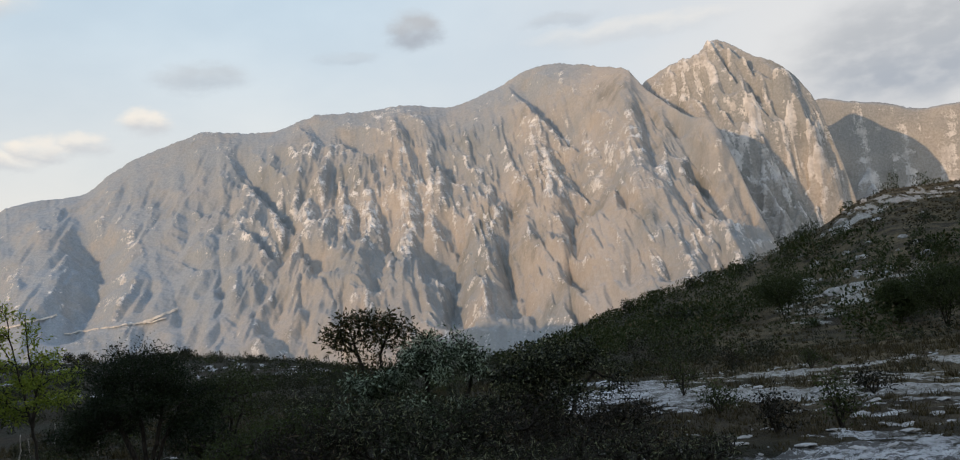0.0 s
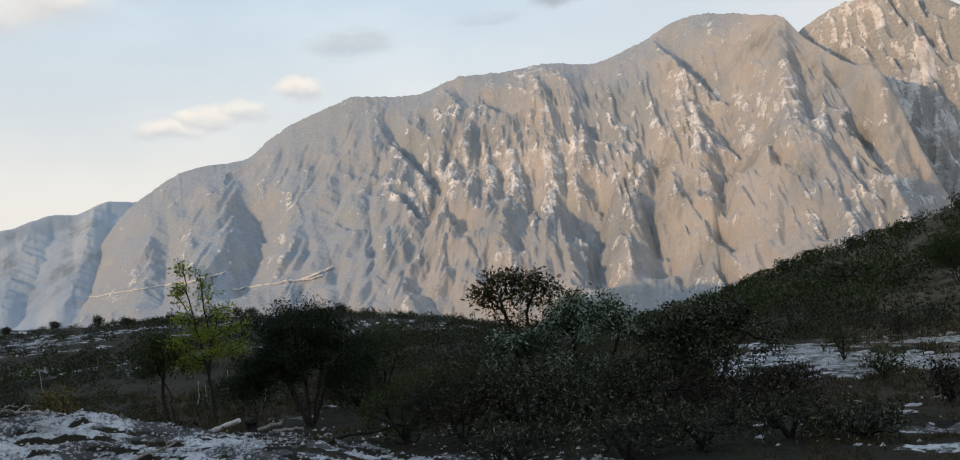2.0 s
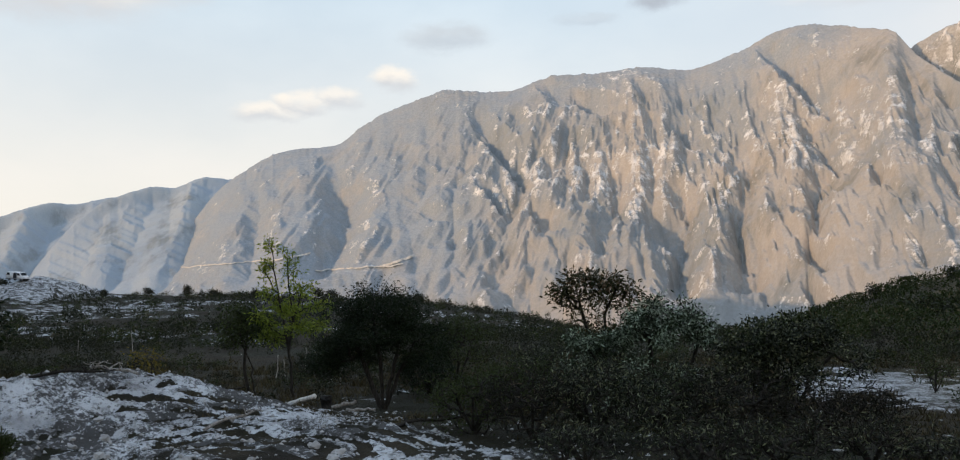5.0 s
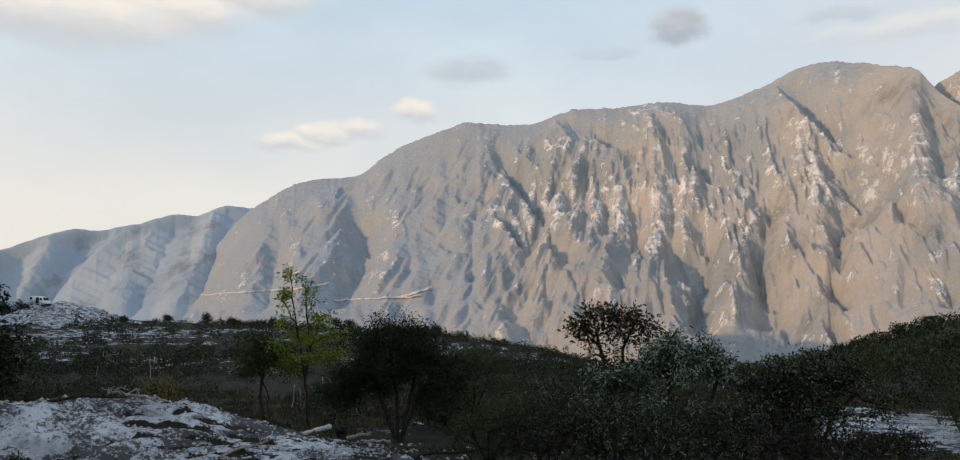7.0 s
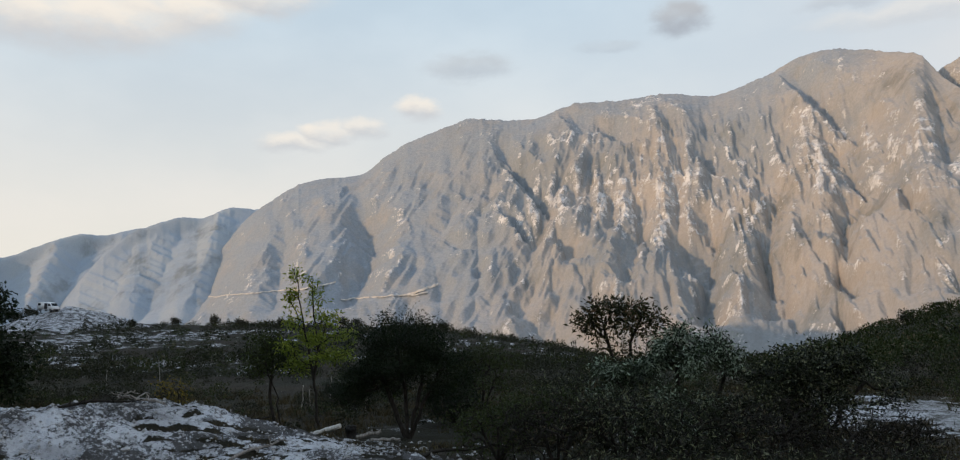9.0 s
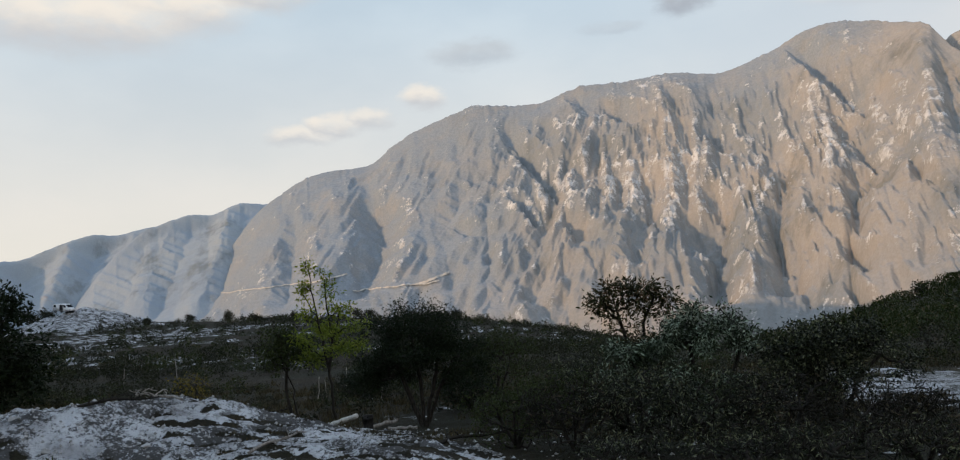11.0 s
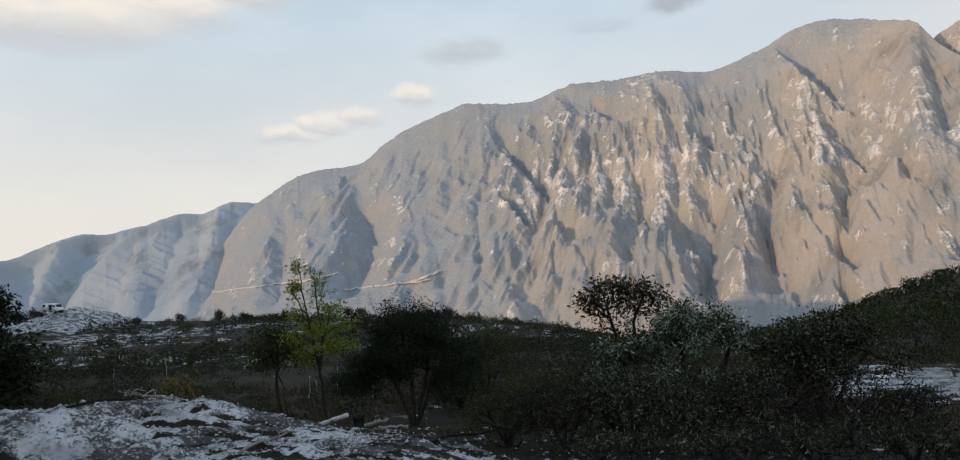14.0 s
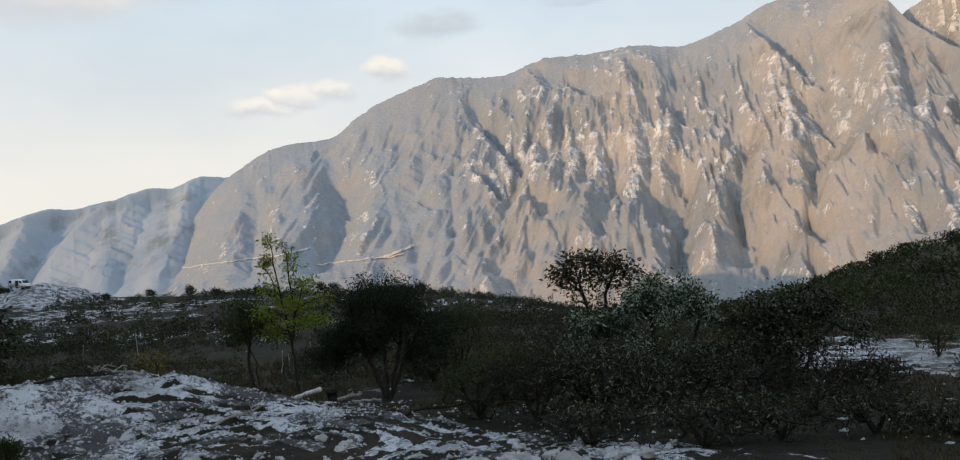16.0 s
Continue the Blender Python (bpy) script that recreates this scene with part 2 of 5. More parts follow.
def leaf_material(name, dark, light, back=None, through_light=0.25, rough=0.6, share=0.2):
    m, n = material(name)
    at = n.add("ShaderNodeNewGeometry")
    own = at.outputs["Random Per Island"]
    wide = n.noise(at.outputs["Position"], 1.6, 3, 0.6)
    dark, light = (dark[0] * 0.85, dark[1] * 0.85, dark[2] * 0.6, 1), (light[0] * 0.92, light[1] * 0.9, light[2] * 0.62, 1)
    colour = n.mix(own, dark, light)
    colour = n.mix(n.span(wide, 0.35, 0.65, 0.0, 0.6), colour, dark)
    # Noise darkens clumps of leaves, painting shaded gaps between lit ones.
    tuft = n.noise(at.outputs["Position"], 6.0, 3, 0.6)
    colour = n.mix(n.span(tuft, 0.42, 0.62, 0.75, 0.0), colour, dark)
    # Random clumps of other-coloured leaves; on the grey bushes they paint sky glints.
    if back:
        pale = n.span(n.math("FRACT", n.math("MULTIPLY", own, 7.31)), 0.9 - 1.4 * share, 1.0 - share)
        colour = n.mix(n.math("MULTIPLY", pale, n.span(n.noise(at.outputs["Position"], 3.7, 3, 0.6), 0.38, 0.54)), colour, back)
    finish(n, colour, rough, through_light=through_light, spec=0.2)
    return m


def bark_material(name, dark, light):
    m, n = material(name)
    place = n.add("ShaderNodeNewGeometry").outputs["Position"]
    long = n.add("ShaderNodeVectorMath", {0: place, 1: (1, 1, 0.25)}, operation="MULTIPLY").outputs[0]
    grain = n.noise(long, 35.0, 5, 0.65)
    finish(n, n.mix(n.span(grain, 0.35, 0.65), dark, light), 0.9, grain, 0.01, spec=0.2)
    return m


def stone_material():
    m, n = material("limestone")
    place = n.add("ShaderNodeNewGeometry").outputs["Position"]
    own = n.add("ShaderNodeObjectInfo").outputs["Random"]
    mid, fine = n.noise(place, 5.0, 5, 0.6), n.noise(place, 30.0, 4, 0.7)
    colour = n.mix(n.span(mid, 0.35, 0.65), (0.25, 0.245, 0.235, 1), (0.46, 0.46, 0.455, 1))
    colour = n.mix(n.span(fine, 0.52, 0.68, 0.0, 0.7), colour, (0.2, 0.19, 0.17, 1))
    colour = n.mix(n.math("MULTIPLY", own, 0.5), colour, (0.3, 0.28, 0.25, 1))
    finish(n, colour, 0.95, n.math("ADD", mid, n.math("MULTIPLY", fine, 0.3)), 0.03, spec=0.15)
    return m


def plain_material(name, colour, rough=0.5, metal=0.0, grain=0.15, scale=12.0, spec=0.4):
    m, n = material(name)
    place = n.add("ShaderNodeTexCoord").outputs["Object"]
    worn = n.noise(place, scale, 5, 0.65)
    dark = tuple(c * (1 - grain * 2) for c in colour[:3]) + (1,)
    finish(n, n.mix(n.span(worn, 0.4, 0.65), colour, dark), rough, worn, 0.004, metal, spec)
    return m


# Scrub tones lightened and greyed to stand in for haze.
MOUNTAIN = rock_mountain("mountain_limestone", (0.29, 0.30, 0.30, 1), (0.415, 0.375, 0.332, 1), (0.70, 0.68, 0.65, 1), 0.30, fleck=0.13, streaks=0.6)
CRAG = rock_mountain("crag_limestone", (0.32, 0.325, 0.32, 1), (0.44, 0.41, 0.375, 1), (0.68, 0.655, 0.625, 1), 0.65, streaks=0.2)
# Far scrub made blue-grey: distance haze painted into the base colour.
FAR_HILL = rock_mountain("far_hill_hazed_scrub", (0.32, 0.37, 0.42, 1), (0.37, 0.41, 0.44, 1), (0.46, 0.46, 0.46, 1), 0.1, 0.2, 0.12, streaks=0.2)
GROUND = ground_material()
STONE = stone_material()


# ---- mountains across the valley ----
def erode(z, step, rounds, power, soft=0.065, exponent=0.45):
    """Rain cuts gullies into a slope: row 0 is the foot, where the water leaves."""
    h, w = z.shape
    own = np.arange(h * w).reshape(h, w)
    area = np.ones(h * w)
    shifts = [(-1, 0, 1.0), (-1, -1, 1.414), (-1, 1, 1.414), (0, -1, 1.0), (0, 1, 1.0), (1, 0, 1.0), (1, -1, 1.414), (1, 1, 1.414)]
    for k in range(rounds):
        wide = np.pad(z, 1, mode="edge")
        best, to = np.zeros_like(z), own.copy()
        for di, dj, far in shifts:
            fall = (z - wide[1 + di:h + 1 + di, 1 + dj:w + 1 + dj]) / (far * step)
            better = fall > best
            best = np.where(better, fall, best)
            to = np.where(better, np.clip(own + di * w + dj, 0, h * w - 1), to)
        goes = (to != own).ravel()
        flat = to.ravel()
        for turn in range(40 if k == 0 else 14):
            area = 1 + np.bincount(flat, weights=area * goes, minlength=h * w)
        cut = power * area.reshape(h, w) ** exponent * best
        cut = np.minimum(cut, 0.45 * best * step)
        cut[0] = 0
        z = z - cut
        wide = np.pad(z, 1, mode="edge")
        z = z + soft * (wide[:-2, 1:-1] + wide[2:, 1:-1] + wide[1:-1, :-2] + wide[1:-1, 2:] - 4 * z)
    return z


SURFACE = {}
FALL_LINES = ((-20, -0.5), (-10, -0.7), (5, -0.5), (10, -0.2), (14, 0.15), (20, 0.05), (26, 0.15), (36, 0.4))  # sideways drift of the gullies as they fall, by heading


def massif(name, crest, far, near, floor_z, material_, label, gullies=(), swell=60.0, steep=1.0, cols=500, rws=220, power=0.1, rounds=60, rocky=0.5, grain=1.0, seed=0.0, tough=None, ledges=(), facets=0.0, late=False, wooded_haze=0.0, bumps=0.0, soft=0.065, rills=0):
    """One mountain: its crest by heading and height, the range of the crest and of the foot, gullies down its face."""
    a0, a1 = min(p[0] for p in crest), max(p[0] for p in crest)
    az = np.linspace(a0, a1, cols)[None, :]
    v = np.linspace(0, 1, rws)[:, None]
    el = curve_of(crest, az, 0.45) + 0.05 * grain * fbm(az * 1.9 + seed, az * 0 + 3.3, 5, 0.62)
    rc, rb = curve_of(far, az, 4.0), curve_of(near, az, 4.0)
    zc = EYE.z + rc * np.tan(np.radians(el))
    r = rb + (rc - rb) * v
    z = floor_z + (zc - floor_z) * v ** steep
    e = np.degrees(np.arctan2(z - EYE.z, r))
    hold = smooth(v, 0.0, 0.08) * (1 - smooth(v, 0.8, 1.0))
    z = z + hold * swell * (fbm(az * 0.13 + seed, e * 0.07, 3, 0.55) * 1.6 + 0.35 * fbm(az * 0.9 + seed, e * 0.5, 3, 0.6))

    def gully(az, e, v, a_top, e_top, a_low, e_low, w, d):
        """A sharp cleft: a steep wall on one side, an easier one on the other."""
        mid, half = 0.5 * (a_top + a_low), 0.65 * abs(a_top - a_low) + 2.2 * w
        on = slice(int(np.searchsorted(az[0], mid - half)), int(np.searchsorted(az[0], mid + half)) + 1)
        az_, e_ = az[:, on], e[:, on]
        q = (e_top - e_) / (e_top - e_low)
        wander = 0.2 * w * perlin(e_ * 0.9 + a_top * 3.1, e_ * 0 + a_low) + 0.2 * w * perlin(e_ * 3.1 + a_top, e_ * 0 + a_low)
        x = (az_ - (a_top + (a_low - a_top) * q) - wander) / (w * (0.55 + 0.45 * smooth(q, -0.2, 0.35)))
        cut = np.where(x < 0, np.clip(1 + x, 0, 1), np.clip(1 - x / 1.4, 0, 1))
        return on, d * cut * smooth(q, -0.25, 0.3) * (1 - smooth(q, 0.8, 1.3)) * (1 - smooth(v, 0.93, 1.0))

    def all_cuts(az, e, v):
        cuts = np.zeros_like(e)
        rs = np.random.RandomState(int(40 + seed))
        small = []
        for k in range(rills):
            a, top = rs.uniform(a0 + 8, a1 - 2), rs.uniform(0.3, 12.5)
            turn = float(curve_of(FALL_LINES, a)) + rs.normal() * 0.16
            long, wide = (rs.uniform(0.9, 3.6), rs.uniform(0.3, 0.75)) if k % 4 == 0 else (rs.uniform(0.5, 1.8), rs.uniform(0.13, 0.32))
            if tough and rs.rand() > 0.02 + 0.95 * float(tough(np.array(a), np.array(top), np.array(14.0))):
                continue
            small.append((a, top, a + turn * long, top - long, wide, wide * rs.uniform(24, 60)))
        for g in tuple(small) + tuple(gullies):
            on, one = gully(az, e, v, *g)
            cuts[:, on] = np.maximum(cuts[:, on], one) + 0.35 * np.minimum(cuts[:, on], one)
        return cuts

    z = z - (0.0 if late else all_cuts(az, e, v))
    z = z + hold * bumps * (fbm(az * 0.42 + seed, e * 0.5 + 2, 4, 0.6) + 0.35 * ridged(az * 0.8 + 0.3 * e + seed, e * 0.7, 2, 0.5))
    z = z + hold * 5 * fbm(az * 4 + seed, e * 4, 3, 0.6)
    if facets:
        z = z + hold * facets * (1.4 * ridged(az * 0.55 + e * 0.25 + seed, e * 0.35 - az * 0.1, 2, 0.5) + 0.5 * ridged(az * 1.5 - e * 0.7, e * 0.9 + seed, 2, 0.5))
    step = float(np.mean(rc - rb)) / rws
    worn = erode(z, step, rounds, power * (tough(az, e, el) if tough else 1.0), soft)
    z = worn + (zc - worn[-1:]) * smooth(v, 0.2, 1.0)
    # twice as fine, with ledges and broken rock
    fine_az, fine_v = np.linspace(a0, a1, 2 * cols - 1)[None, :], np.linspace(0, 1, 2 * rws - 1)[:, None]

    def finer(f):
        g = np.empty((2 * f.shape[0] - 1, 2 * f.shape[1] - 1))
        g[::2, ::2] = f
        g[1::2, ::2] = (f[1:] + f[:-1]) / 2
        g[:, 1::2] = (g[:, 2::2] + g[:, :-1:2]) / 2
        return g

    z = finer(z)
    az, v = fine_az, fine_v
    r = curve_of(near, az, 4.0) + (curve_of(far, az, 4.0) - curve_of(near, az, 4.0)) * v
    ax, ay = r * np.sin(np.radians(az)), r * np.cos(np.radians(az))
    if late:
        z = z - all_cuts(az, np.degrees(np.arctan2(z - EYE.z, r)), v)
    bulge = np.zeros_like(z)
    for k in (3, 9):
        soft = z.copy()
        soft[:, k:-k] = (z[:, :-2 * k] + 2 * z[:, k:-k] + z[:, 2 * k:]) / 4
        bulge += np.clip((z - soft) / (1.6 * k), -0.5, 1)
    patch = smooth(fbm(ax / 320 + seed, z / 260, 4, 0.6), -0.15, 0.45)
    e = np.degrees(np.arctan2(z - EYE.z, r))
    crag = 0.35 * bulge + patch * rocky * 0.8
    for a_mid, e_mid, w, h, amount in ledges:
        crag = crag + amount * np.exp(-((az - a_mid) / w) ** 2 - ((e - e_mid) / h) ** 2)
    crag = np.clip(crag, 0, 1)
    if tough:
        s = az + curve_of(FALL_LINES, az) * (e - 6) + 0.25 * fbm(az * 0.5, e * 0.5, 3)
        h = e + 0.6 * fbm(az * 0.4 + 7, e * 0.4, 3)
        where = tough(az, e, curve_of(crest, az)) * smooth(v, 0.02, 0.15) * (1 - smooth(v, 0.85, 1.0))
        ribs = ridged(s * 1.1, h * 0.3, 2, 0.5)
        z = z + where * (7 * ribs + 4.5 * ridged(s * 3.3 + 3, h * 0.75, 3, 0.6) * smooth(fbm(az * 0.8 + 9, e * 0.8, 2), -0.5, 0.2))
        crag = np.clip(crag + 0.3 * where * np.clip(ribs - 0.8, 0, 1), 0, 1)
    z = z + smooth(v, 0.0, 0.1) * grain * (0.25 + crag) * (6 * fbm(ax / 70 + seed, z / 40, 4, 0.62) + 4 * ridged(ax / 40, z / 16 + seed, 3, 0.6))
    z = z + smooth(v, 0.3, 0.5) * 2.2 * grain * fbm(ax / 26, ay / 26, 3, 0.65)
    # Mask for the woods and the painted haze: the crest and the left.
    wood_haze = wooded_haze * np.clip(0.9 * smooth(v + 0.1 * fbm(ax / 400, z / 300, 3), 0.7, 0.96) * (1 - smooth(az, 23, 27)) + (1 - smooth(az + 4 * fbm(ax / 500, z / 400, 3), -7, 8)), 0, 1) + 0 * z
    SURFACE[name] = (az[0], ax, ay, z)
    # the far side
    back = np.linspace(0.02, 0.35, 12)[:, None]
    rb2 = curve_of(far, az, 4.0) * (1 + 0.1 * back)
    zb = z[-1:] - (back ** 1.2) * 700
    ax = np.concatenate([ax, rb2 * np.sin(np.radians(az))])
    ay = np.concatenate([ay, rb2 * np.cos(np.radians(az))])
    crag = np.concatenate([crag, np.zeros_like(zb)])
    z = np.concatenate([z, zb])
    verts = np.stack([ax, ay, z], -1).reshape(-1, 3)
    me = mesh_of(name, verts, grid_faces(*z.shape)[:, ::-1], attrs=(("crag", crag), ("wood_haze", np.concatenate([wood_haze, np.repeat(wood_haze[-1:], len(zb), 0)]))))
    ob = part_of(name, me, material_)
    return tagged(ob, label, "mountain", kind="structure")


MAIN_CREST = ((-23.0, -3.0), (-19.6, 1.8), (-16.7, 5.9), (-15.8, 6.8), (-14.4, 7.8), (-12.8, 8.8), (-11.2, 9.2), (-8.6, 9.4), (-7.9, 9.8), (-7.0, 10.6), (-5.6, 11.5), (-4.4, 12.0), (-2.3, 12.8), (-0.9, 13.25), (1.7, 13.0), (3.9, 13.1), (6.3, 14.0), (9.7, 14.0), (12.7, 14.3),
              (15.9, 13.8), (18.8, 14.6), (21.5, 15.8), (23.5, 16.0), (27.4, 15.2), (28.6, 14.9), (29.3, 13.6), (31.9, 11.3), (33.7, 10.7), (34.7, 8.0), (35.5, 5.0), (36.5, 2.5), (38.0, -2.0))
GULLIES_WEST = (  # heading and height of the head and of the foot, width, depth
    (-18.4, 5.8, -21.0, 1.1, 1.9, 85), (-13.6, 5.8, -14.4, 1.0, 1.1, 55), (-8.1, 7.3, -7.7, 5.0, 1.9, 100), (-7.7, 5.0, -10.0, 1.2, 1.9, 100), (-0.7, 9.9, -3.3, 5.5, 1.1, 45), (-2.4, 5.6, -1.5, 4.5, 1.3, 45),
    (1.4, 11.3, 4.3, 7.3, 1.2, 80), (5.2, 8.7, 1.9, 2.4, 0.9, 55), (1.6, 7.1, 3.3, 5.1, 1.1, 70), (6.1, 9.0, 6.2, 7.3, 1.3, 60), (5.1, 5.4, 6.2, 3.6, 1.1, 60), (7.4, 10.0, 7.2, 5.8, 0.8, 50))
GULLIES_MIDDLE = (
    (8.7, 9.1, 8.8, 6.0, 1.1, 65), (10.2, 8.3, 10.9, 6.1, 1.3, 85), (11.0, 7.2, 9.4, 2.7, 1.5, 95), (13.2, 9.5, 13.1, 5.9, 0.9, 65), (13.1, 5.7, 14.9, 2.8, 1.9, 120), (14.9, 2.8, 14.5, -0.6, 1.7, 110), (14.1, 11.1, 16.0, 8.8, 0.9, 50),
    (14.3, 6.9, 15.4, 4.6, 1.2, 65), (19.8, 7.8, 18.8, 4.1, 1.1, 50), (18.8, 4.1, 18.8, -0.2, 1.6, 100), (5.9, 14.0, 7.2, 12.1, 1.1, 40), (8.3, 12.9, 10.0, 11.5, 1.7, 65), (12.4, 13.4, 13.5, 11.8, 0.8, 45), (13.0, 12.1, 13.7, 9.3, 0.8, 50), (2.7, 0.7, 4.5, -2.0, 2.1, 70))
GULLIES_EAST = (
    (21.0, 15.4, 24.5, 11.1, 1.7, 100), (23.0, 11.5, 24.8, 7.7, 1.9, 95), (24.8, 7.7, 23.8, 5.7, 1.7, 80), (23.2, 6.6, 23.8, 3.1, 0.8, 50), (23.0, 2.8, 23.7, 0.9, 1.2, 70), (22.9, -0.4, 23.5, -1.9, 0.8, 45),
    (29.5, 3.3, 29.6, 0.8, 1.1, 55), (33.0, 2.5, 33.3, 1.2, 0.8, 50), (27.1, 7.0, 27.2, 5.7, 0.6, 40), (35.0, 3.9, 35.4, 2.6, 0.8, 45), (32.8, 8.7, 34.2, 4.6, 1.9, 130))


def main_face(az, e, crest_e):
    """Where the rain has cut deep into the main face: the middle, not the shoulders."""
    deep = 0.25 + 0.95 * smooth(az, -4, 4) * (1 - 0.65 * smooth(az, 23, 26))
    return deep * (0.35 + 0.65 * smooth(crest_e - e, 0.5, 3.0)) * (0.5 + 0.5 * smooth(e, 0.0, 3.0))


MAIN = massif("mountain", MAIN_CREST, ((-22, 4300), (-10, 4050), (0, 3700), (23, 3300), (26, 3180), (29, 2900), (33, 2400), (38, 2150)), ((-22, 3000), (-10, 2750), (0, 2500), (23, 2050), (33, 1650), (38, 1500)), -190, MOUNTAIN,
       "long grey-brown limestone mountain with steep ribs and low scrub", GULLIES_WEST + GULLIES_MIDDLE + GULLIES_EAST, cols=460, rws=184, rocky=0.55, power=0.05, wooded_haze=1.0, tough=main_face, late=True, bumps=16.0, soft=0.06, rills=760, rounds=26,
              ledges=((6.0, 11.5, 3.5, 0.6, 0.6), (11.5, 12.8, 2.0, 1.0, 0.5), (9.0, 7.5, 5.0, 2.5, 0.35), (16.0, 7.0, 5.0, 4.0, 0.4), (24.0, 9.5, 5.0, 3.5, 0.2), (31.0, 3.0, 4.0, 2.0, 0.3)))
massif("mountain_crag", ((26.5, 10.0), (29.1, 13.7), (30.7, 14.5), (32.0, 14.9), (33.0, 14.9), (34.3, 16.0), (35.1, 15.6), (36.7, 14.4), (37.8, 13.9), (38.8, 13.1), (39.9, 11.5), (40.5, 9.8),
                (40.9, 7.8), (41.5, 5.3), (42.3, 1.0)), ((26, 3000), (30, 2950), (34, 2850), (42, 2750)), ((26, 2650), (30, 2600), (34, 2480), (42, 2450)), -190, CRAG,
       "bare pale limestone crag with sheer faces", ((36.0, 14.6, 37.4, 11.2, 0.8, 80), (37.9, 10.2, 41.4, 2.5, 2.6, 220), (33.2, 14.2, 33.8, 11.0, 0.6, 40)), steep=0.85, cols=170, rws=130, rocky=0.9, seed=3.0, power=0.035, grain=1.0, facets=40.0, late=True, rounds=18, soft=0.03, bumps=20.0, rills=60)
massif("mountain_back", ((38.0, 10.6), (40.4, 11.0), (41.8, 10.5), (43.9, 10.0), (45.8, 9.2), (48.1, 9.2), (54.0, 8.0), (60.0, 8.0)), ((38, 3750), (60, 3750)), ((38, 3150), (60, 3150)), -190, CRAG,
       "distant rocky range under grey cloud", ((40.9, 17.0, 42.0, 1.0, 1.8, 380), (43.0, 17.0, 44.3, 1.0, 1.9, 400), (45.2, 17.0, 46.6, 1.0, 1.9, 380), (47.6, 17.0, 49.0, 1.0, 2.0, 380), (50.0, 17.0, 51.6, 2.0, 2.4, 360)), cols=120, rws=64, seed=6.0, power=0.05, late=True, rocky=0.1)
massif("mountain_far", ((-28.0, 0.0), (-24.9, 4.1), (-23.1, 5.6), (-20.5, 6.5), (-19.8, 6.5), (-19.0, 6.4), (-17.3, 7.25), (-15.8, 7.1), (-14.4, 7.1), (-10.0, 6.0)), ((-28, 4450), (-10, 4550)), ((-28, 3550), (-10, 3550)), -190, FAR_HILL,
       "far forested ridge tinted blue for evening haze", ((-19.4, 8.5, -23.0, 0.0, 2.0, 80), (-22.4, 7.5, -25.0, 0.0, 1.8, 60), (-16.6, 8.5, -18.2, 1.0, 1.6, 55)), cols=140, rws=64, rocky=0.1, seed=15.0, bumps=14.0, soft=0.12, late=True)
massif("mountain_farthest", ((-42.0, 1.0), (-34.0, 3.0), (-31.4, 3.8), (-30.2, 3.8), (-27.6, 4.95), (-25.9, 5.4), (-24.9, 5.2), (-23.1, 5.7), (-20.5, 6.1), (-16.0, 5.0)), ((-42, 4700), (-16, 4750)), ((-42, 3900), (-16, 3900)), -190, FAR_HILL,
       "low far ridge tinted blue for haze", ((-25.4, 7.0, -28.0, 0.0, 1.6, 110), (-29.0, 6.0, -31.5, 0.0, 1.6, 100)), cols=120, rws=60, rocky=0.1, seed=21.0, bumps=14.0, soft=0.12, late=True)

# ---- ground ----
CREST_LINE = ((-60, -0.4), (-30, -0.6), (-24.6, -0.5), (-19.6, -0.5), (-13.8, -0.7), (-9.3, -0.9), (-3.5, -1.2), (0.7, -1.9), (4.9, -2.6), (9.0, -3.8), (14.0, -4.6),
              (18.8, -4.2), (22.5, -2.9), (26.1, -1.5), (29.8, -0.4), (33.8, 0.5), (36.7, 1.7), (39.8, 3.1), (41.8, 4.2), (43.6, 4.7), (47.5, 4.6), (60.0, 4.0))
CREST_FAR = ((-60, 190), (-20, 180), (0, 150), (14, 130), (25, 120), (47, 125), (60, 125))
SHADE_RIDGE = ((-3000, 188), (-200, 186), (45, 183), (600, 300), (1300, 372), (1405, 381), (1505, 384), (1762, 377), (1851, 368), (1950, 220), (2300, 40))


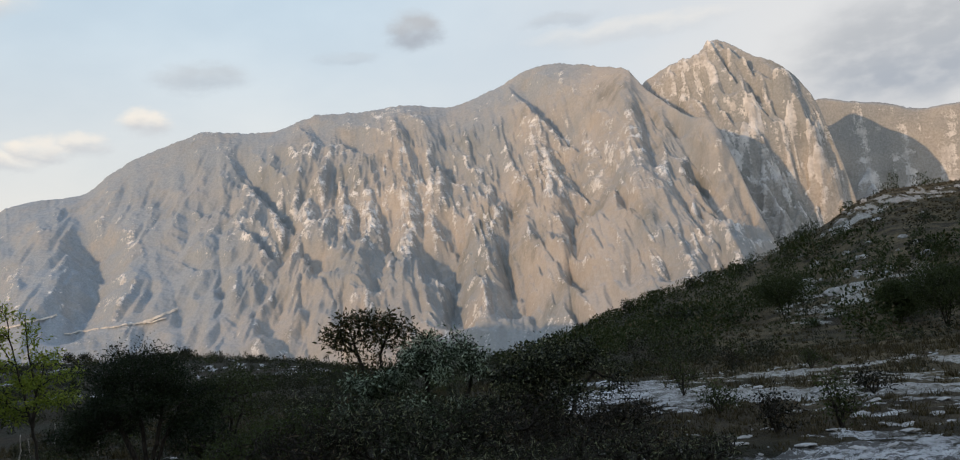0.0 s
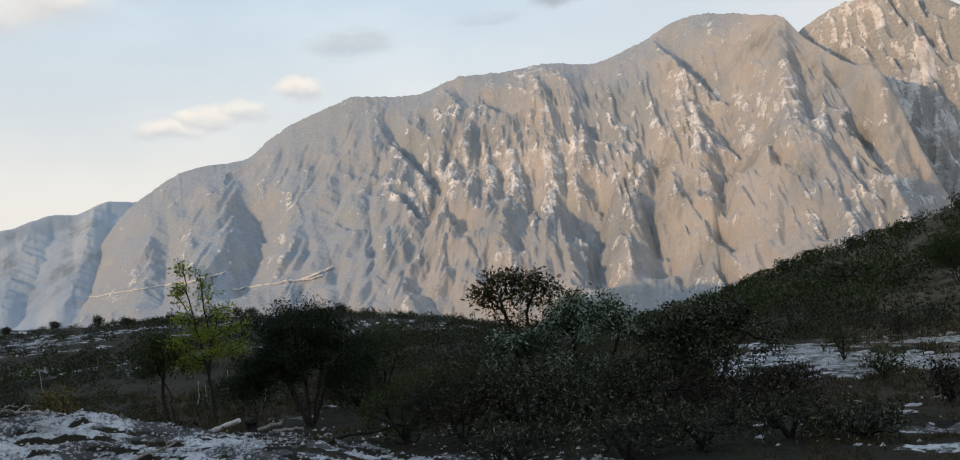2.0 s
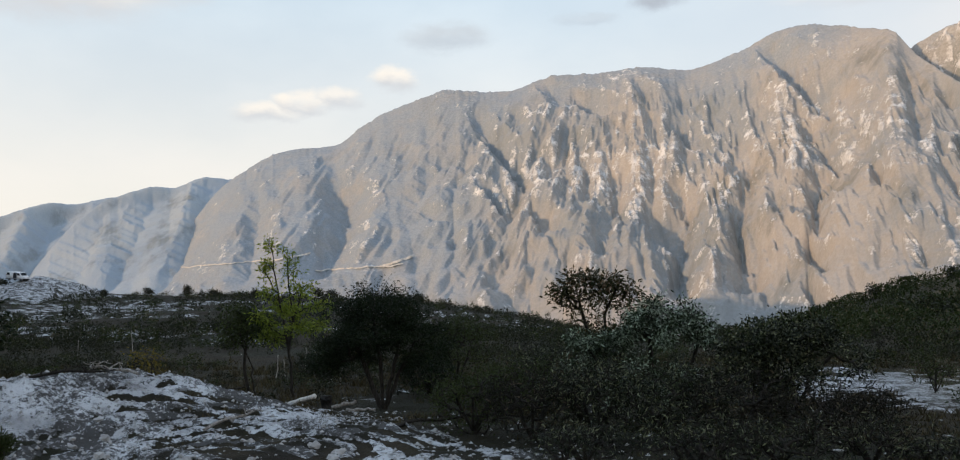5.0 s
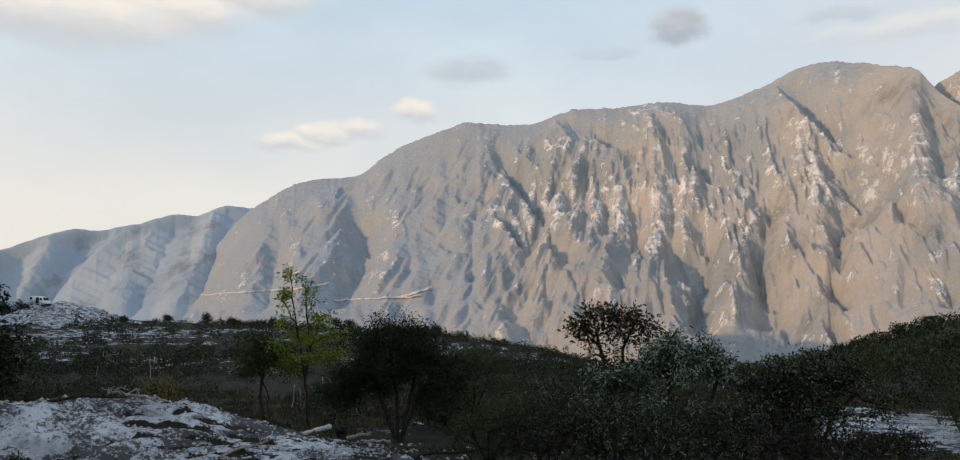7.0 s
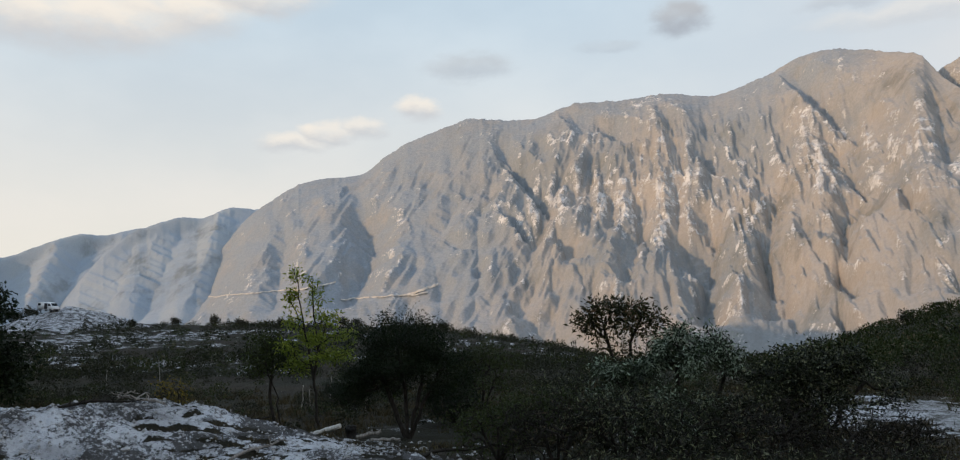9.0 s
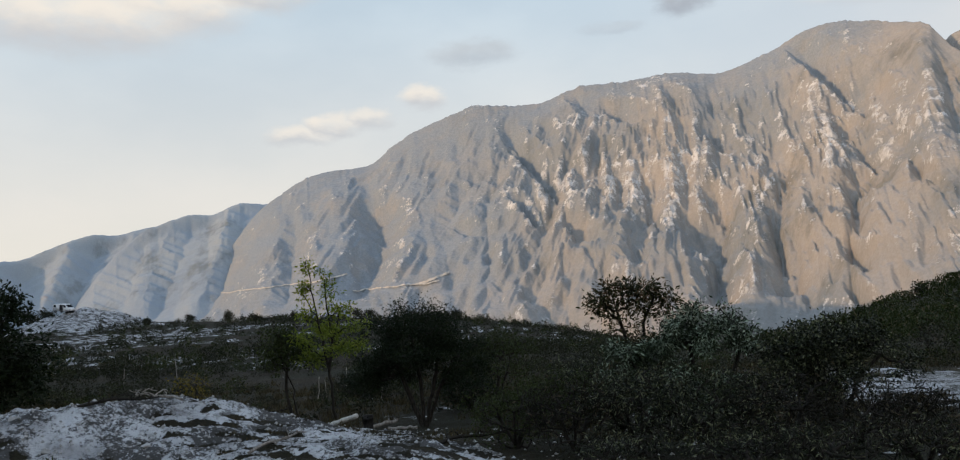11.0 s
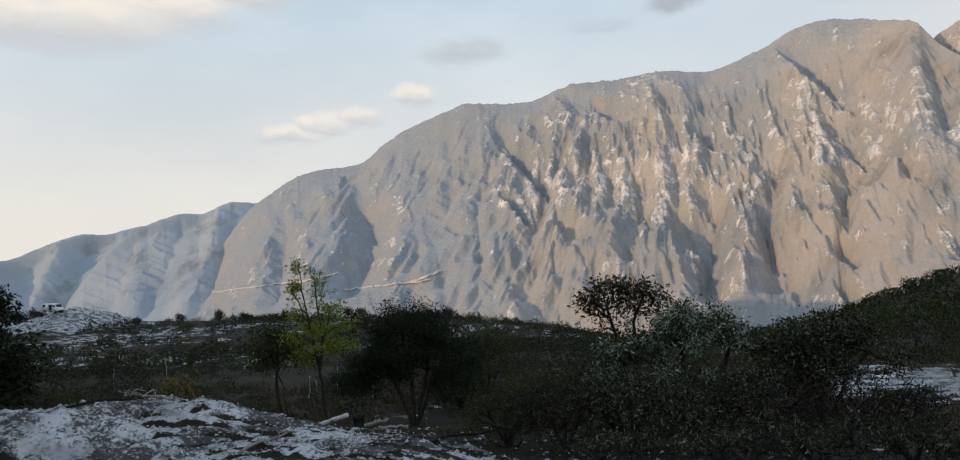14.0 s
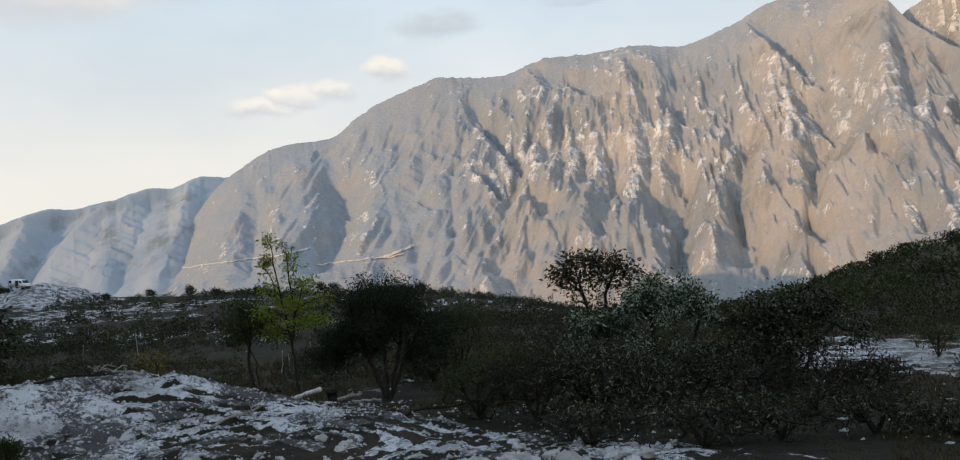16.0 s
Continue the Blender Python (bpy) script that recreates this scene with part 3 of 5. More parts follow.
def ground_z(x, y, detail=True):
    """The height of the ground at x, y (arrays)."""
    x, y = np.asarray(x, float), np.asarray(y, float)
    az, r = np.degrees(np.arctan2(x, y)), np.hypot(x, y)
    a = np.clip(az, -60, 60)
    rc = curve_of(CREST_FAR, a)
    zc = EYE.z + rc * np.tan(np.radians(curve_of(CREST_LINE, a)))
    front = 1 - smooth(np.abs(az), 60, 100)
    dip = -0.042 * np.minimum(r, 55) * smooth(r, 1.0, 9.0)
    # the hollow, then the rise to the crest, then the drop to the valley
    rise = np.clip((r - 45) / (rc - 45), 0, 1)
    z = dip + (zc - dip) * rise ** 1.25
    z = np.where(r > rc, zc - 0.55 * (r - rc) * smooth(r, rc, rc + 60), z)
    z = np.maximum(z, -185 - 0.01 * np.minimum(r, 900))
    z = front * z + (1 - front) * (0.02 * np.minimum(r, 200))
    # the ridge behind that keeps the evening sun off this slope
    sa = radians(SUN_AZ)
    along = -(x * math.sin(sa) + y * math.cos(sa))
    across = x * math.cos(sa) - y * math.sin(sa)
    top = curve_of(SHADE_RIDGE, across)
    d = along + 900 + 40 * perlin(across / 160, across * 0)
    z = z + (top - z) * np.exp(-(d / 300) ** 2)
    if detail:
        z = z + 0.06 * fbm(x / 2.2, y / 2.2, 4) * smooth(r, 3, 8)
        z = z + 0.5 * fbm(x / 14, y / 14, 3) * smooth(r, 12, 40) * (1 - smooth(r, 300, 600))
        # the pale mound of bare rock and its shallow tracks
        m = mound(x, y)
        step, tread = beds_at(x, y)
        z = z + 0.76 * m + 0.11 * smooth(m, 0.02, 0.3) * step + 0.05 * m * ridged(x / 0.9 + 0.5 * y, y / 1.6, 3) + (0.02 + 0.05 * lime_at(x, y)) * (1 - smooth(r, 25, 40)) * (fbm(x / 0.4, y / 0.4, 4, 0.6) + 0.6 * ridged(x / 0.7, y / 0.5, 2))
        sx, sy = heading(-27.3, 0, 185).x, heading(-27.3, 0, 185).y
        z = z + 3.1 * np.exp(-((x - sx) / 8) ** 2 - ((y - sy) / 12) ** 2) + 2.0 * np.exp(-((x - sx - 6) / 7) ** 2 - ((y - sy) / 12) ** 2) + 0.7 * fbm(x / 5, y / 5, 3) * np.exp(-((x - sx) / 14) ** 2 - ((y - sy) / 18) ** 2)
    return z


def blob(x, y, az, r, wide, deep):
    """A soft patch at a heading and range; wide across the line of sight, deep along it."""
    c = heading(az, 0, r)
    a = radians(az)
    u = (x - c.x) * math.cos(a) - (y - c.y) * math.sin(a)
    v = (x - c.x) * math.sin(a) + (y - c.y) * math.cos(a)
    return np.exp(-(u / wide) ** 2 - (v / deep) ** 2)


def mound(x, y):
    m = 0.95 * blob(x, y, -25.5, 13.2, 2.6, 1.6) + 0.2 * blob(x, y, -19.5, 13.2, 1.2, 1.4) + 0.2 * blob(x, y, -15.5, 12.6, 1.6, 1.4)
    return np.clip(m + 0.2 * blob(x, y, -10, 11.5, 1.6, 1.2) + 0.75 * blob(x, y, -33, 13.4, 1.8, 1.6), 0, 1.1)


def beds_at(x, y):
    """The thin beds of the mound: how far a point stands off its smooth form, and how much soil lies on its tread."""
    k = heading(-16.0, 0, 10.2)
    u, w = x - k.x, y - k.y
    bed = 2.7 * np.hypot(u * 0.8, w * 1.25) + 1.6 * mound(x, y) + 0.75 * fbm(x / 1.7, y / 1.7, 3)
    saw = bed - np.floor(bed)
    return smooth(saw, 0.5, 1.0) - saw, smooth(saw, 0.1, 0.25) * (1 - smooth(saw, 0.5, 0.72))


def lime_at(x, y):
    """How far bare pale limestone shows at x, y: 0 to 1."""
    r = np.hypot(x, y)
    p = 1.0 * blob(x, y, -20, 12.5, 2.6, 1.9) + 0.9 * blob(x, y, -28, 11.8, 3.2, 1.9) + 0.8 * blob(x, y, -37, 12.5, 2.6, 1.8) + 0.8 * blob(x, y, -10, 10.5, 2.6, 1.6) + 0.3 * blob(x, y, 2, 8.6, 2.6, 0.8)
    p = p + 1.0 * blob(x, y, 26, 22, 3.4, 3.4) + 0.95 * blob(x, y, 34, 19, 4.0, 2.2) + 1.1 * blob(x, y, 42, 16, 3.0, 2.6) + 0.9 * blob(x, y, 41, 11, 2.0, 1.1) + 1.1 * blob(x, y, 45, 24, 3.5, 2.2) + 0.9 * blob(x, y, 47, 9, 1.5, 1.0)
    p = p + 0.95 * blob(x, y, 38.5, 64, 2.6, 8.0) + 0.85 * blob(x, y, 41.8, 70, 2.5, 7.0) + 0.75 * blob(x, y, 42, 112, 6, 7) + 0.8 * blob(x, y, 46, 118, 5, 4)
    p = p + 2.0 * blob(x, y, -27.2, 181, 11, 16) + 0.5 * blob(x, y, -24, 120, 12, 25) + 0.55 * blob(x, y, -18, 140, 14, 12) + 0.5 * blob(x, y, -16, 60, 4, 5) + 0.45 * blob(x, y, -24, 75, 12, 8)
    p = p + 0.5 * blob(x, y, -5, 17, 1.8, 1.2) + 0.35 * blob(x, y, 0, 110, 12, 14)
    p = p + 0.4 * blob(x, y, -5, 7.6, 3.5, 1.2) + 0.2 * blob(x, y, 8, 7.3, 3.0, 0.8)
    near = 1 - smooth(r, 25, 45)
    swirl = x * 0.5 + 0.8 * fbm(x / 3, y / 3, 2)
    streak = fbm(x / 1.6 + y / 2.4, (y + swirl) / 0.75, 4, 0.62) * near + 1.5 * fbm(x / 1.3, y / 7, 5, 0.75) * (1 - near)
    wide = fbm(x / 4.5, y / 4.5, 3)
    soil = beds_at(x, y)[1] * (1 - smooth(r, 15, 18)) * (0.55 + 0.6 * smooth(fbm(x / 2.1 + 4, y / 2.1, 2), -0.3, 0.2)) * (1 - smooth(np.degrees(np.arctan2(x, y)), -4, 6))
    p = p - 1.15 * soil * np.clip(p, 0, 1) - 0.75 * blob(x, y, -9, 8.3, 1.6, 0.55) - 0.6 * blob(x, y, -24, 9.0, 1.1, 0.7)
    flats = smooth(r, 40, 70) * (1 - smooth(np.arctan2(x, y) * 57.3, 8, 16)) * (1 - smooth(r, 190, 260))
    p = p + 0.34 * flats * smooth(fbm(x / 13 + 5, y / 13, 3), -0.1, 0.4)
    side = smooth(np.degrees(np.arctan2(x, y)), 18, 26) * (1 - smooth(r, 60, 90))
    return np.clip(p * (1 - 0.34 * side) + (1.15 * streak + (0.45 + 0.9 * side) * wide) * np.clip(p * 2, 0, 1) - 0.06, 0, 1)


def build_ground():
    ring = np.concatenate([np.geomspace(0.04, 5, 30)[:-1], np.geomspace(5, 32, 175)[:-1], np.geomspace(32, 210, 110)[:-1], np.geomspace(210, 4950, 70)])[:, None]
    az = np.concatenate([np.arange(-48, 60, 0.27), np.arange(60, 312, 2.5)])[None, :]
    x, y = ring * np.sin(np.radians(az)), ring * np.cos(np.radians(az))
    z = ground_z(x, y)
    verts = np.stack([x, y, z], -1).reshape(-1, 3)
    faces = grid_faces(len(ring), az.shape[1], wrap=True)
    me = mesh_of("ground", verts, faces[:, ::-1], attrs=(("lime", lime_at(x, y)), ("dry", smooth(az + 0 * x, 24, 34) * (1 - smooth(az + 0 * x, 58, 62)) * smooth(ring + 0 * x, 8, 24))))
    ob = part_of("ground", me, GROUND)
    return tagged(ob, "stony hillside soil with bare pale limestone and dry grass", "ground", kind="structure")


build_ground()


# ---- plants ----
LEAF_ASH = leaf_material("leaf_yellow_green", (0.16, 0.22, 0.035, 1), (0.37, 0.41, 0.085, 1), through_light=0.4)
LEAF_DARK = leaf_material("leaf_dark_green", (0.006, 0.013, 0.004, 1), (0.02, 0.034, 0.009, 1), through_light=0.15)
LEAF_GREY = leaf_material("leaf_grey_green", (0.013, 0.022, 0.010, 1), (0.060, 0.088, 0.050, 1), (0.30, 0.37, 0.27, 1), through_light=0.1, rough=0.45, share=0.3)
# Darker copy of the grey-green leaf: painted shade low in the thicket.
LEAF_DIM = leaf_material("leaf_grey_shaded", (0.006, 0.009, 0.003, 1), (0.026, 0.036, 0.012, 1), (0.18, 0.19, 0.105, 1), through_light=0.1, rough=0.45, share=0.15)
LEAF_TOP = leaf_material("leaf_olive", (0.025, 0.03, 0.014, 1), (0.07, 0.07, 0.03, 1), (0.11, 0.075, 0.04, 1), through_light=0.2)
LEAF_SOFT = leaf_material("leaf_soft_green", (0.026, 0.037, 0.013, 1), (0.075, 0.096, 0.034, 1), through_light=0.25)
LEAF_DRY = leaf_material("leaf_dry_brown", (0.006, 0.006, 0.0025, 1), (0.024, 0.019, 0.008, 1), (0.11, 0.085, 0.055, 1), through_light=0.1, share=0.06)
LEAF_GOLD = leaf_material("leaf_golden", (0.14, 0.11, 0.02, 1), (0.26, 0.19, 0.04, 1), through_light=0.3)
LEAF_SCRUB = leaf_material("leaf_scrub", (0.013, 0.016, 0.008, 1), (0.040, 0.044, 0.024, 1), (0.09, 0.085, 0.065, 1), through_light=0.15, share=0.08)
LEAF_HILL = leaf_material("leaf_hillside", (0.019, 0.030, 0.008, 1), (0.056, 0.074, 0.021, 1), (0.11, 0.09, 0.048, 1), through_light=0.2, share=0.1)
GRASS_DRY = leaf_material("grass_dry", (0.042, 0.034, 0.022, 1), (0.12, 0.095, 0.06, 1), through_light=0.2)
AGAVE_SKIN = leaf_material("agave_skin", (0.06, 0.085, 0.075, 1), (0.11, 0.14, 0.12, 1), through_light=0.0, rough=0.45)
BARK = bark_material("bark_dark", (0.012, 0.010, 0.008, 1), (0.034, 0.029, 0.023, 1))
BARK_PALE = bark_material("bark_pale", (0.14, 0.12, 0.10, 1), (0.34, 0.32, 0.29, 1))


def on_ground(az, r):
    p = heading(az, 0, r)
    return Vector((p.x, p.y, float(ground_z(np.array([p.x]), np.array([p.y]))[0])))


def leaf_quads(rs, at, way, size, slim=0.45):
    """Leaves as folded blades: at (n, 3) their stalks, way (n, 3) where they point."""
    n = len(at)
    way = way / (np.linalg.norm(way, axis=1)[:, None] + 1e-9)
    side = np.cross(way, rs.normal(size=(n, 3)))
    side /= np.linalg.norm(side, axis=1)[:, None] + 1e-9
    up = np.cross(side, way)
    s = (size * rs.uniform(0.6, 1.25, n))[:, None]
    mid = at + way * s * 0.5 + up * s * 0.08
    verts = np.stack([at, mid + side * s * slim * 0.5, at + way * s, mid - side * s * slim * 0.5], 1).reshape(-1, 3)
    return verts, np.arange(4 * n).reshape(-1, 4)


def tubes(a, b, ra, rb, sides=5):
    """Tapered twigs from a to b."""
    d = b - a
    d = d / (np.linalg.norm(d, axis=1)[:, None] + 1e-9)
    ref = np.where(np.abs(d[:, 2:3]) > 0.9, np.array([[1.0, 0, 0]]), np.array([[0, 0, 1.0]]))
    u = np.cross(d, ref)
    u /= np.linalg.norm(u, axis=1)[:, None] + 1e-9
    w = np.cross(d, u)
    ang = np.arange(sides) / sides * 2 * np.pi
    ring = u[:, None] * np.cos(ang)[None, :, None] + w[:, None] * np.sin(ang)[None, :, None]
    lo, hi = a[:, None] + ring * ra[:, None, None], b[:, None] + ring * rb[:, None, None]
    verts = np.concatenate([lo, hi], 1).reshape(-1, 3)
    k = np.arange(sides)
    one = np.stack([k, (k + 1) % sides, (k + 1) % sides + sides, k + sides], 1)
    faces = (one[None] + (np.arange(len(a)) * 2 * sides)[:, None, None]).reshape(-1, 4)
    return verts, faces


def grow(rs, stems, crowns, twigs, thin=0.004, bend=0.12):
    """A branching frame: stems as lists of points, crowns as ellipsoids (centre, radii, share) that the twigs reach into."""
    pos, parent = [], []
    for stem in stems:
        last = -1
        for k in range(len(stem) - 1):
            p, q = np.array(stem[k], float), np.array(stem[k + 1], float)
            steps = max(2, int(np.linalg.norm(q - p) / 0.15))
            for f in np.linspace(0, 1, steps, endpoint=k == len(stem) - 2):
                pos.append(p + (q - p) * f + rs.normal(size=3) * 0.012)
                parent.append(last)
                last = len(pos) - 1
    share = np.array([c[2] for c in crowns], float)
    pick = rs.choice(len(crowns), twigs, p=share / share.sum())
    way = rs.normal(size=(twigs, 3))
    way /= np.linalg.norm(way, axis=1)[:, None]
    reach = rs.uniform(0.15, 1.0, twigs) ** 0.5 * (0.85 + 0.3 * rs.rand(twigs))
    goal = np.array([crowns[i][0] for i in pick]) + way * reach[:, None] * np.array([crowns[i][1] for i in pick])
    stem_pos = np.array(pos)
    near = np.array([np.min(np.linalg.norm(stem_pos - g, axis=1)) for g in goal])
    tips = []
    for g in goal[np.argsort(near)]:
        have = np.array(pos)
        cost = np.linalg.norm(have - g, axis=1) + 0.9 * np.clip(have[:, 2] - g[2] + 0.05, 0, None)
        k = int(np.argmin(cost))
        start = have[k]
        length = np.linalg.norm(g - start)
        steps = max(2, int(length / 0.12))
        last = k
        sag = rs.normal(size=3) * bend * length
        for f in np.linspace(0, 1, steps + 1)[1:]:
            pos.append(start + (g - start) * f + sag * math.sin(math.pi * f))
            parent.append(last)
            last = len(pos) - 1
        tips.append(last)
    pos, parent = np.array(pos), np.array(parent)
    load = np.zeros(len(pos))
    load[tips] = 1
    for k in range(len(pos) - 1, -1, -1):
        if parent[k] >= 0:
            load[parent[k]] += load[k]
    radius = thin * np.maximum(load, 0.6) ** 0.48
    return pos, parent, radius, np.array(tips)


def tree(name, base, stems, crowns, twigs, leaf, leaf_size, leaves, label, seed, category="tree", spread=0.12, thin=0.004, bark=None, slim=0.45, droop=0.2, part_leaf="crown", turn=None, group=""):
    """A tree or bush: an Empty at its foot with the wood and the leaves under it."""
    rs, leaves = np.random.RandomState(seed), int(leaves)
    pos, parent, radius, tips = grow(rs, stems, crowns, twigs, thin)
    thing = new(name)
    thing.location = base
    if turn:
        thing.rotation_euler[2] = turn
    tagged(thing, label, category, group)
    kids = np.nonzero(parent >= 0)[0]
    v, f = tubes(pos[parent[kids]], pos[kids], radius[parent[kids]], radius[kids])
    part_of("trunk", mesh_of("trunk", v, f), bark or BARK, thing)
    if leaves:
        outer = np.nonzero(radius <= np.quantile(radius, 0.75))[0]
        outer = outer[pos[outer, 2] > min(c[0][2] - c[1][2] for c in crowns) - 0.1]
        seat = np.concatenate([rs.choice(tips, int(leaves * 0.65)), rs.choice(outer, leaves - int(leaves * 0.65))])
        at = pos[seat] + rs.normal(size=(leaves, 3)) * spread * np.array([1, 1, 0.8])
        way = rs.normal(size=(leaves, 3)) + (at - pos[seat]) * 4 / max(spread, 0.01) * 0.25 - np.array([0, 0, droop])
        v, f = leaf_quads(rs, at, way, leaf_size, slim)
        part_of(part_leaf, mesh_of(part_leaf, v, f, smooth=False), leaf, thing)
    return thing


def clumps(seed, crowns, count, size):
    """Breaks large crowns into many small tufts that sit on their upper and outer sides."""
    rs = np.random.RandomState(seed)
    out = []
    for centre, radii, share in crowns:
        k = max(3, int(count * share / sum(c[2] for c in crowns)))
        for _ in range(k):
            way = rs.normal(size=3)
            way[2] = abs(way[2]) - 0.35
            way /= np.linalg.norm(way)
            far = rs.uniform(0.35, 1.08)
            s = size * rs.uniform(0.65, 1.35)
            out.append((tuple(np.array(centre) + way * np.array(radii) * far), (s, s, s * 0.62), s * s))
    return out


# the pale slim ash by the mound
tree("ash_tree", on_ground(-11.5, 18.0), [[(0, 0, 0), (-0.05, 0, 0.7), (-0.16, 0.02, 1.4), (-0.3, 0, 2.2), (-0.5, 0, 3.4)], [(-0.1, 0, 1.0), (0.0, 0, 1.6), (-0.14, 0, 3.05)], [(-0.14, 0, 1.3), (0.12, 0, 1.9), (0.2, 0, 2.3)]],
     [((-0.42, 0.1, 1.32), (0.38, 0.36, 0.16), 2.2), ((0.36, -0.1, 1.48), (0.46, 0.36, 0.17), 2.6), ((-0.66, 0, 1.7), (0.28, 0.3, 0.16), 1.5), ((-0.05, 0.1, 1.85), (0.36, 0.3, 0.17), 2.2), ((0.54, 0, 1.92), (0.26, 0.24, 0.14), 1.2), ((0.16, 0, 2.28), (0.3, 0.25, 0.16), 1.5),
      ((-0.5, 0, 2.25), (0.22, 0.22, 0.2), 1.1), ((-0.55, 0, 2.75), (0.15, 0.16, 0.3), 0.8), ((-0.5, 0, 3.25), (0.11, 0.12, 0.22), 0.5), ((-0.08, 0, 2.7), (0.2, 0.18, 0.22), 0.9), ((-0.12, 0, 3.05), (0.12, 0.12, 0.16), 0.4)],
     190, LEAF_ASH, 0.088, 3700, "slim young ash tree with thin yellow-green leaves", 3, spread=0.06, droop=0.5, slim=0.36)
tree("sapling", on_ground(-14.3, 18.5), [[(0, 0, 0), (-0.12, 0, 0.7), (-0.05, 0, 1.4)], [(0.12, 0, 0), (0.05, 0, 0.6), (-0.2, 0, 1.3)]],
     [((-0.1, 0, 1.5), (0.55, 0.5, 0.5), 1)], 110, LEAF_SOFT, 0.075, 3000, "thin two-stemmed sapling with dull green leaves", 4, spread=0.10)
# the dark evergreen with many stems
tree("evergreen_tree", on_ground(-5.7, 15.0), [[(0, 0, 0), (-0.18, 0.1, 0.5), (-0.48, 0.1, 1.3)], [(0.04, 0, 0), (0.0, 0.1, 0.7), (-0.12, 0, 1.6)], [(0.06, 0, 0), (0.2, 0, 0.6), (0.38, 0, 1.4)], [(0.08, 0, 0), (0.3, 0.1, 0.55), (0.62, 0, 1.15)]],
     clumps(205, (((-0.05, 0, 1.5), (0.85, 0.75, 0.62), 5), ((-0.6, 0, 1.15), (0.55, 0.5, 0.45), 2.4), ((0.6, 0, 1.25), (0.5, 0.5, 0.45), 2), ((0.05, 0, 1.95), (0.35, 0.35, 0.25), 1), ((-0.75, 0.1, 0.85), (0.4, 0.4, 0.32), 1.6), ((0.82, 0.1, 0.95), (0.4, 0.4, 0.32), 1.6), ((0.1, 0.5, 0.9), (0.6, 0.3, 0.35), 1.4)), 60, 0.26),
     420, LEAF_DARK, 0.055, 32000, "dense dark evergreen tree with many bare lower stems", 5, spread=0.08, slim=0.32)
# the grey-green thicket
tree("grey_bush", on_ground(12.4, 12.8), [[(0, 0, 0), (-0.45, 0, 0.5), (-0.8, 0.1, 1.0)], [(0, 0, 0), (0.05, 0, 0.7), (0.1, 0, 1.3)], [(0.1, 0, 0), (0.45, 0, 0.5), (0.7, 0, 0.95)]],
     clumps(206, (((0.22, 0, 1.33), (0.8, 0.7, 0.55), 6.5), ((-0.65, 0, 0.92), (0.65, 0.6, 0.5), 3), ((-0.1, -0.3, 0.45), (1.3, 0.6, 0.4), 2)), 76, 0.16),
     420, LEAF_GREY, 0.07, 13500, "broad grey-green bush with pale small leaves", 6, "bush", spread=0.055, slim=0.32, droop=0.5)
tree("oak_sapling", on_ground(8.7, 13.6), [[(0, 0, 0), (0.05, 0, 0.8), (-0.05, 0, 1.45), (-0.2, 0, 1.9)], [(0.05, 0, 0), (0.12, 0, 0.9), (0.25, 0, 1.6), (0.45, 0, 2.0)]],
     [((-0.44, 0.1, 1.95), (0.24, 0.22, 0.14), 2), ((-0.16, 0, 2.16), (0.3, 0.24, 0.14), 2.4), ((0.14, -0.1, 2.12), (0.3, 0.22, 0.14), 2.2), ((0.42, 0, 2.1), (0.3, 0.22, 0.13), 2.2), ((0.68, 0.1, 1.97), (0.22, 0.2, 0.12), 1.4), ((-0.34, 0, 1.72), (0.2, 0.2, 0.12), 1), ((0.5, 0, 1.75), (0.22, 0.2, 0.12), 1), ((0.12, 0, 1.9), (0.34, 0.25, 0.16), 2.2), ((0.1, 0, 1.4), (0.5, 0.4, 0.3), 1.6), ((0.0, 0, 1.0), (0.6, 0.5, 0.4), 1.6)],
     210, LEAF_TOP, 0.088, 3000, "tall sparse sapling with olive and brown leaves above the bush", 7, thin=0.0032, spread=0.07, slim=0.34)
tree("thin_bush", on_ground(21.2, 12.8), [[(0, 0, 0), (-0.2, 0, 0.6), (-0.45, 0, 1.1)], [(0, 0, 0), (0.1, 0, 0.7), (0.0, 0, 1.3)], [(0.05, 0, 0), (0.35, 0, 0.6), (0.7, 0, 0.95)]],
     clumps(208, (((0.0, 0, 1.08), (0.72, 0.7, 0.42), 4.5), ((-0.6, 0, 0.6), (0.5, 0.5, 0.4), 2), ((0.35, -0.2, 0.5), (1.0, 0.6, 0.5), 3)), 60, 0.19),
     400, LEAF_DIM, 0.06, 13000, "loose dark bush with fine bare twigs and small leaves", 8, "bush", spread=0.07)
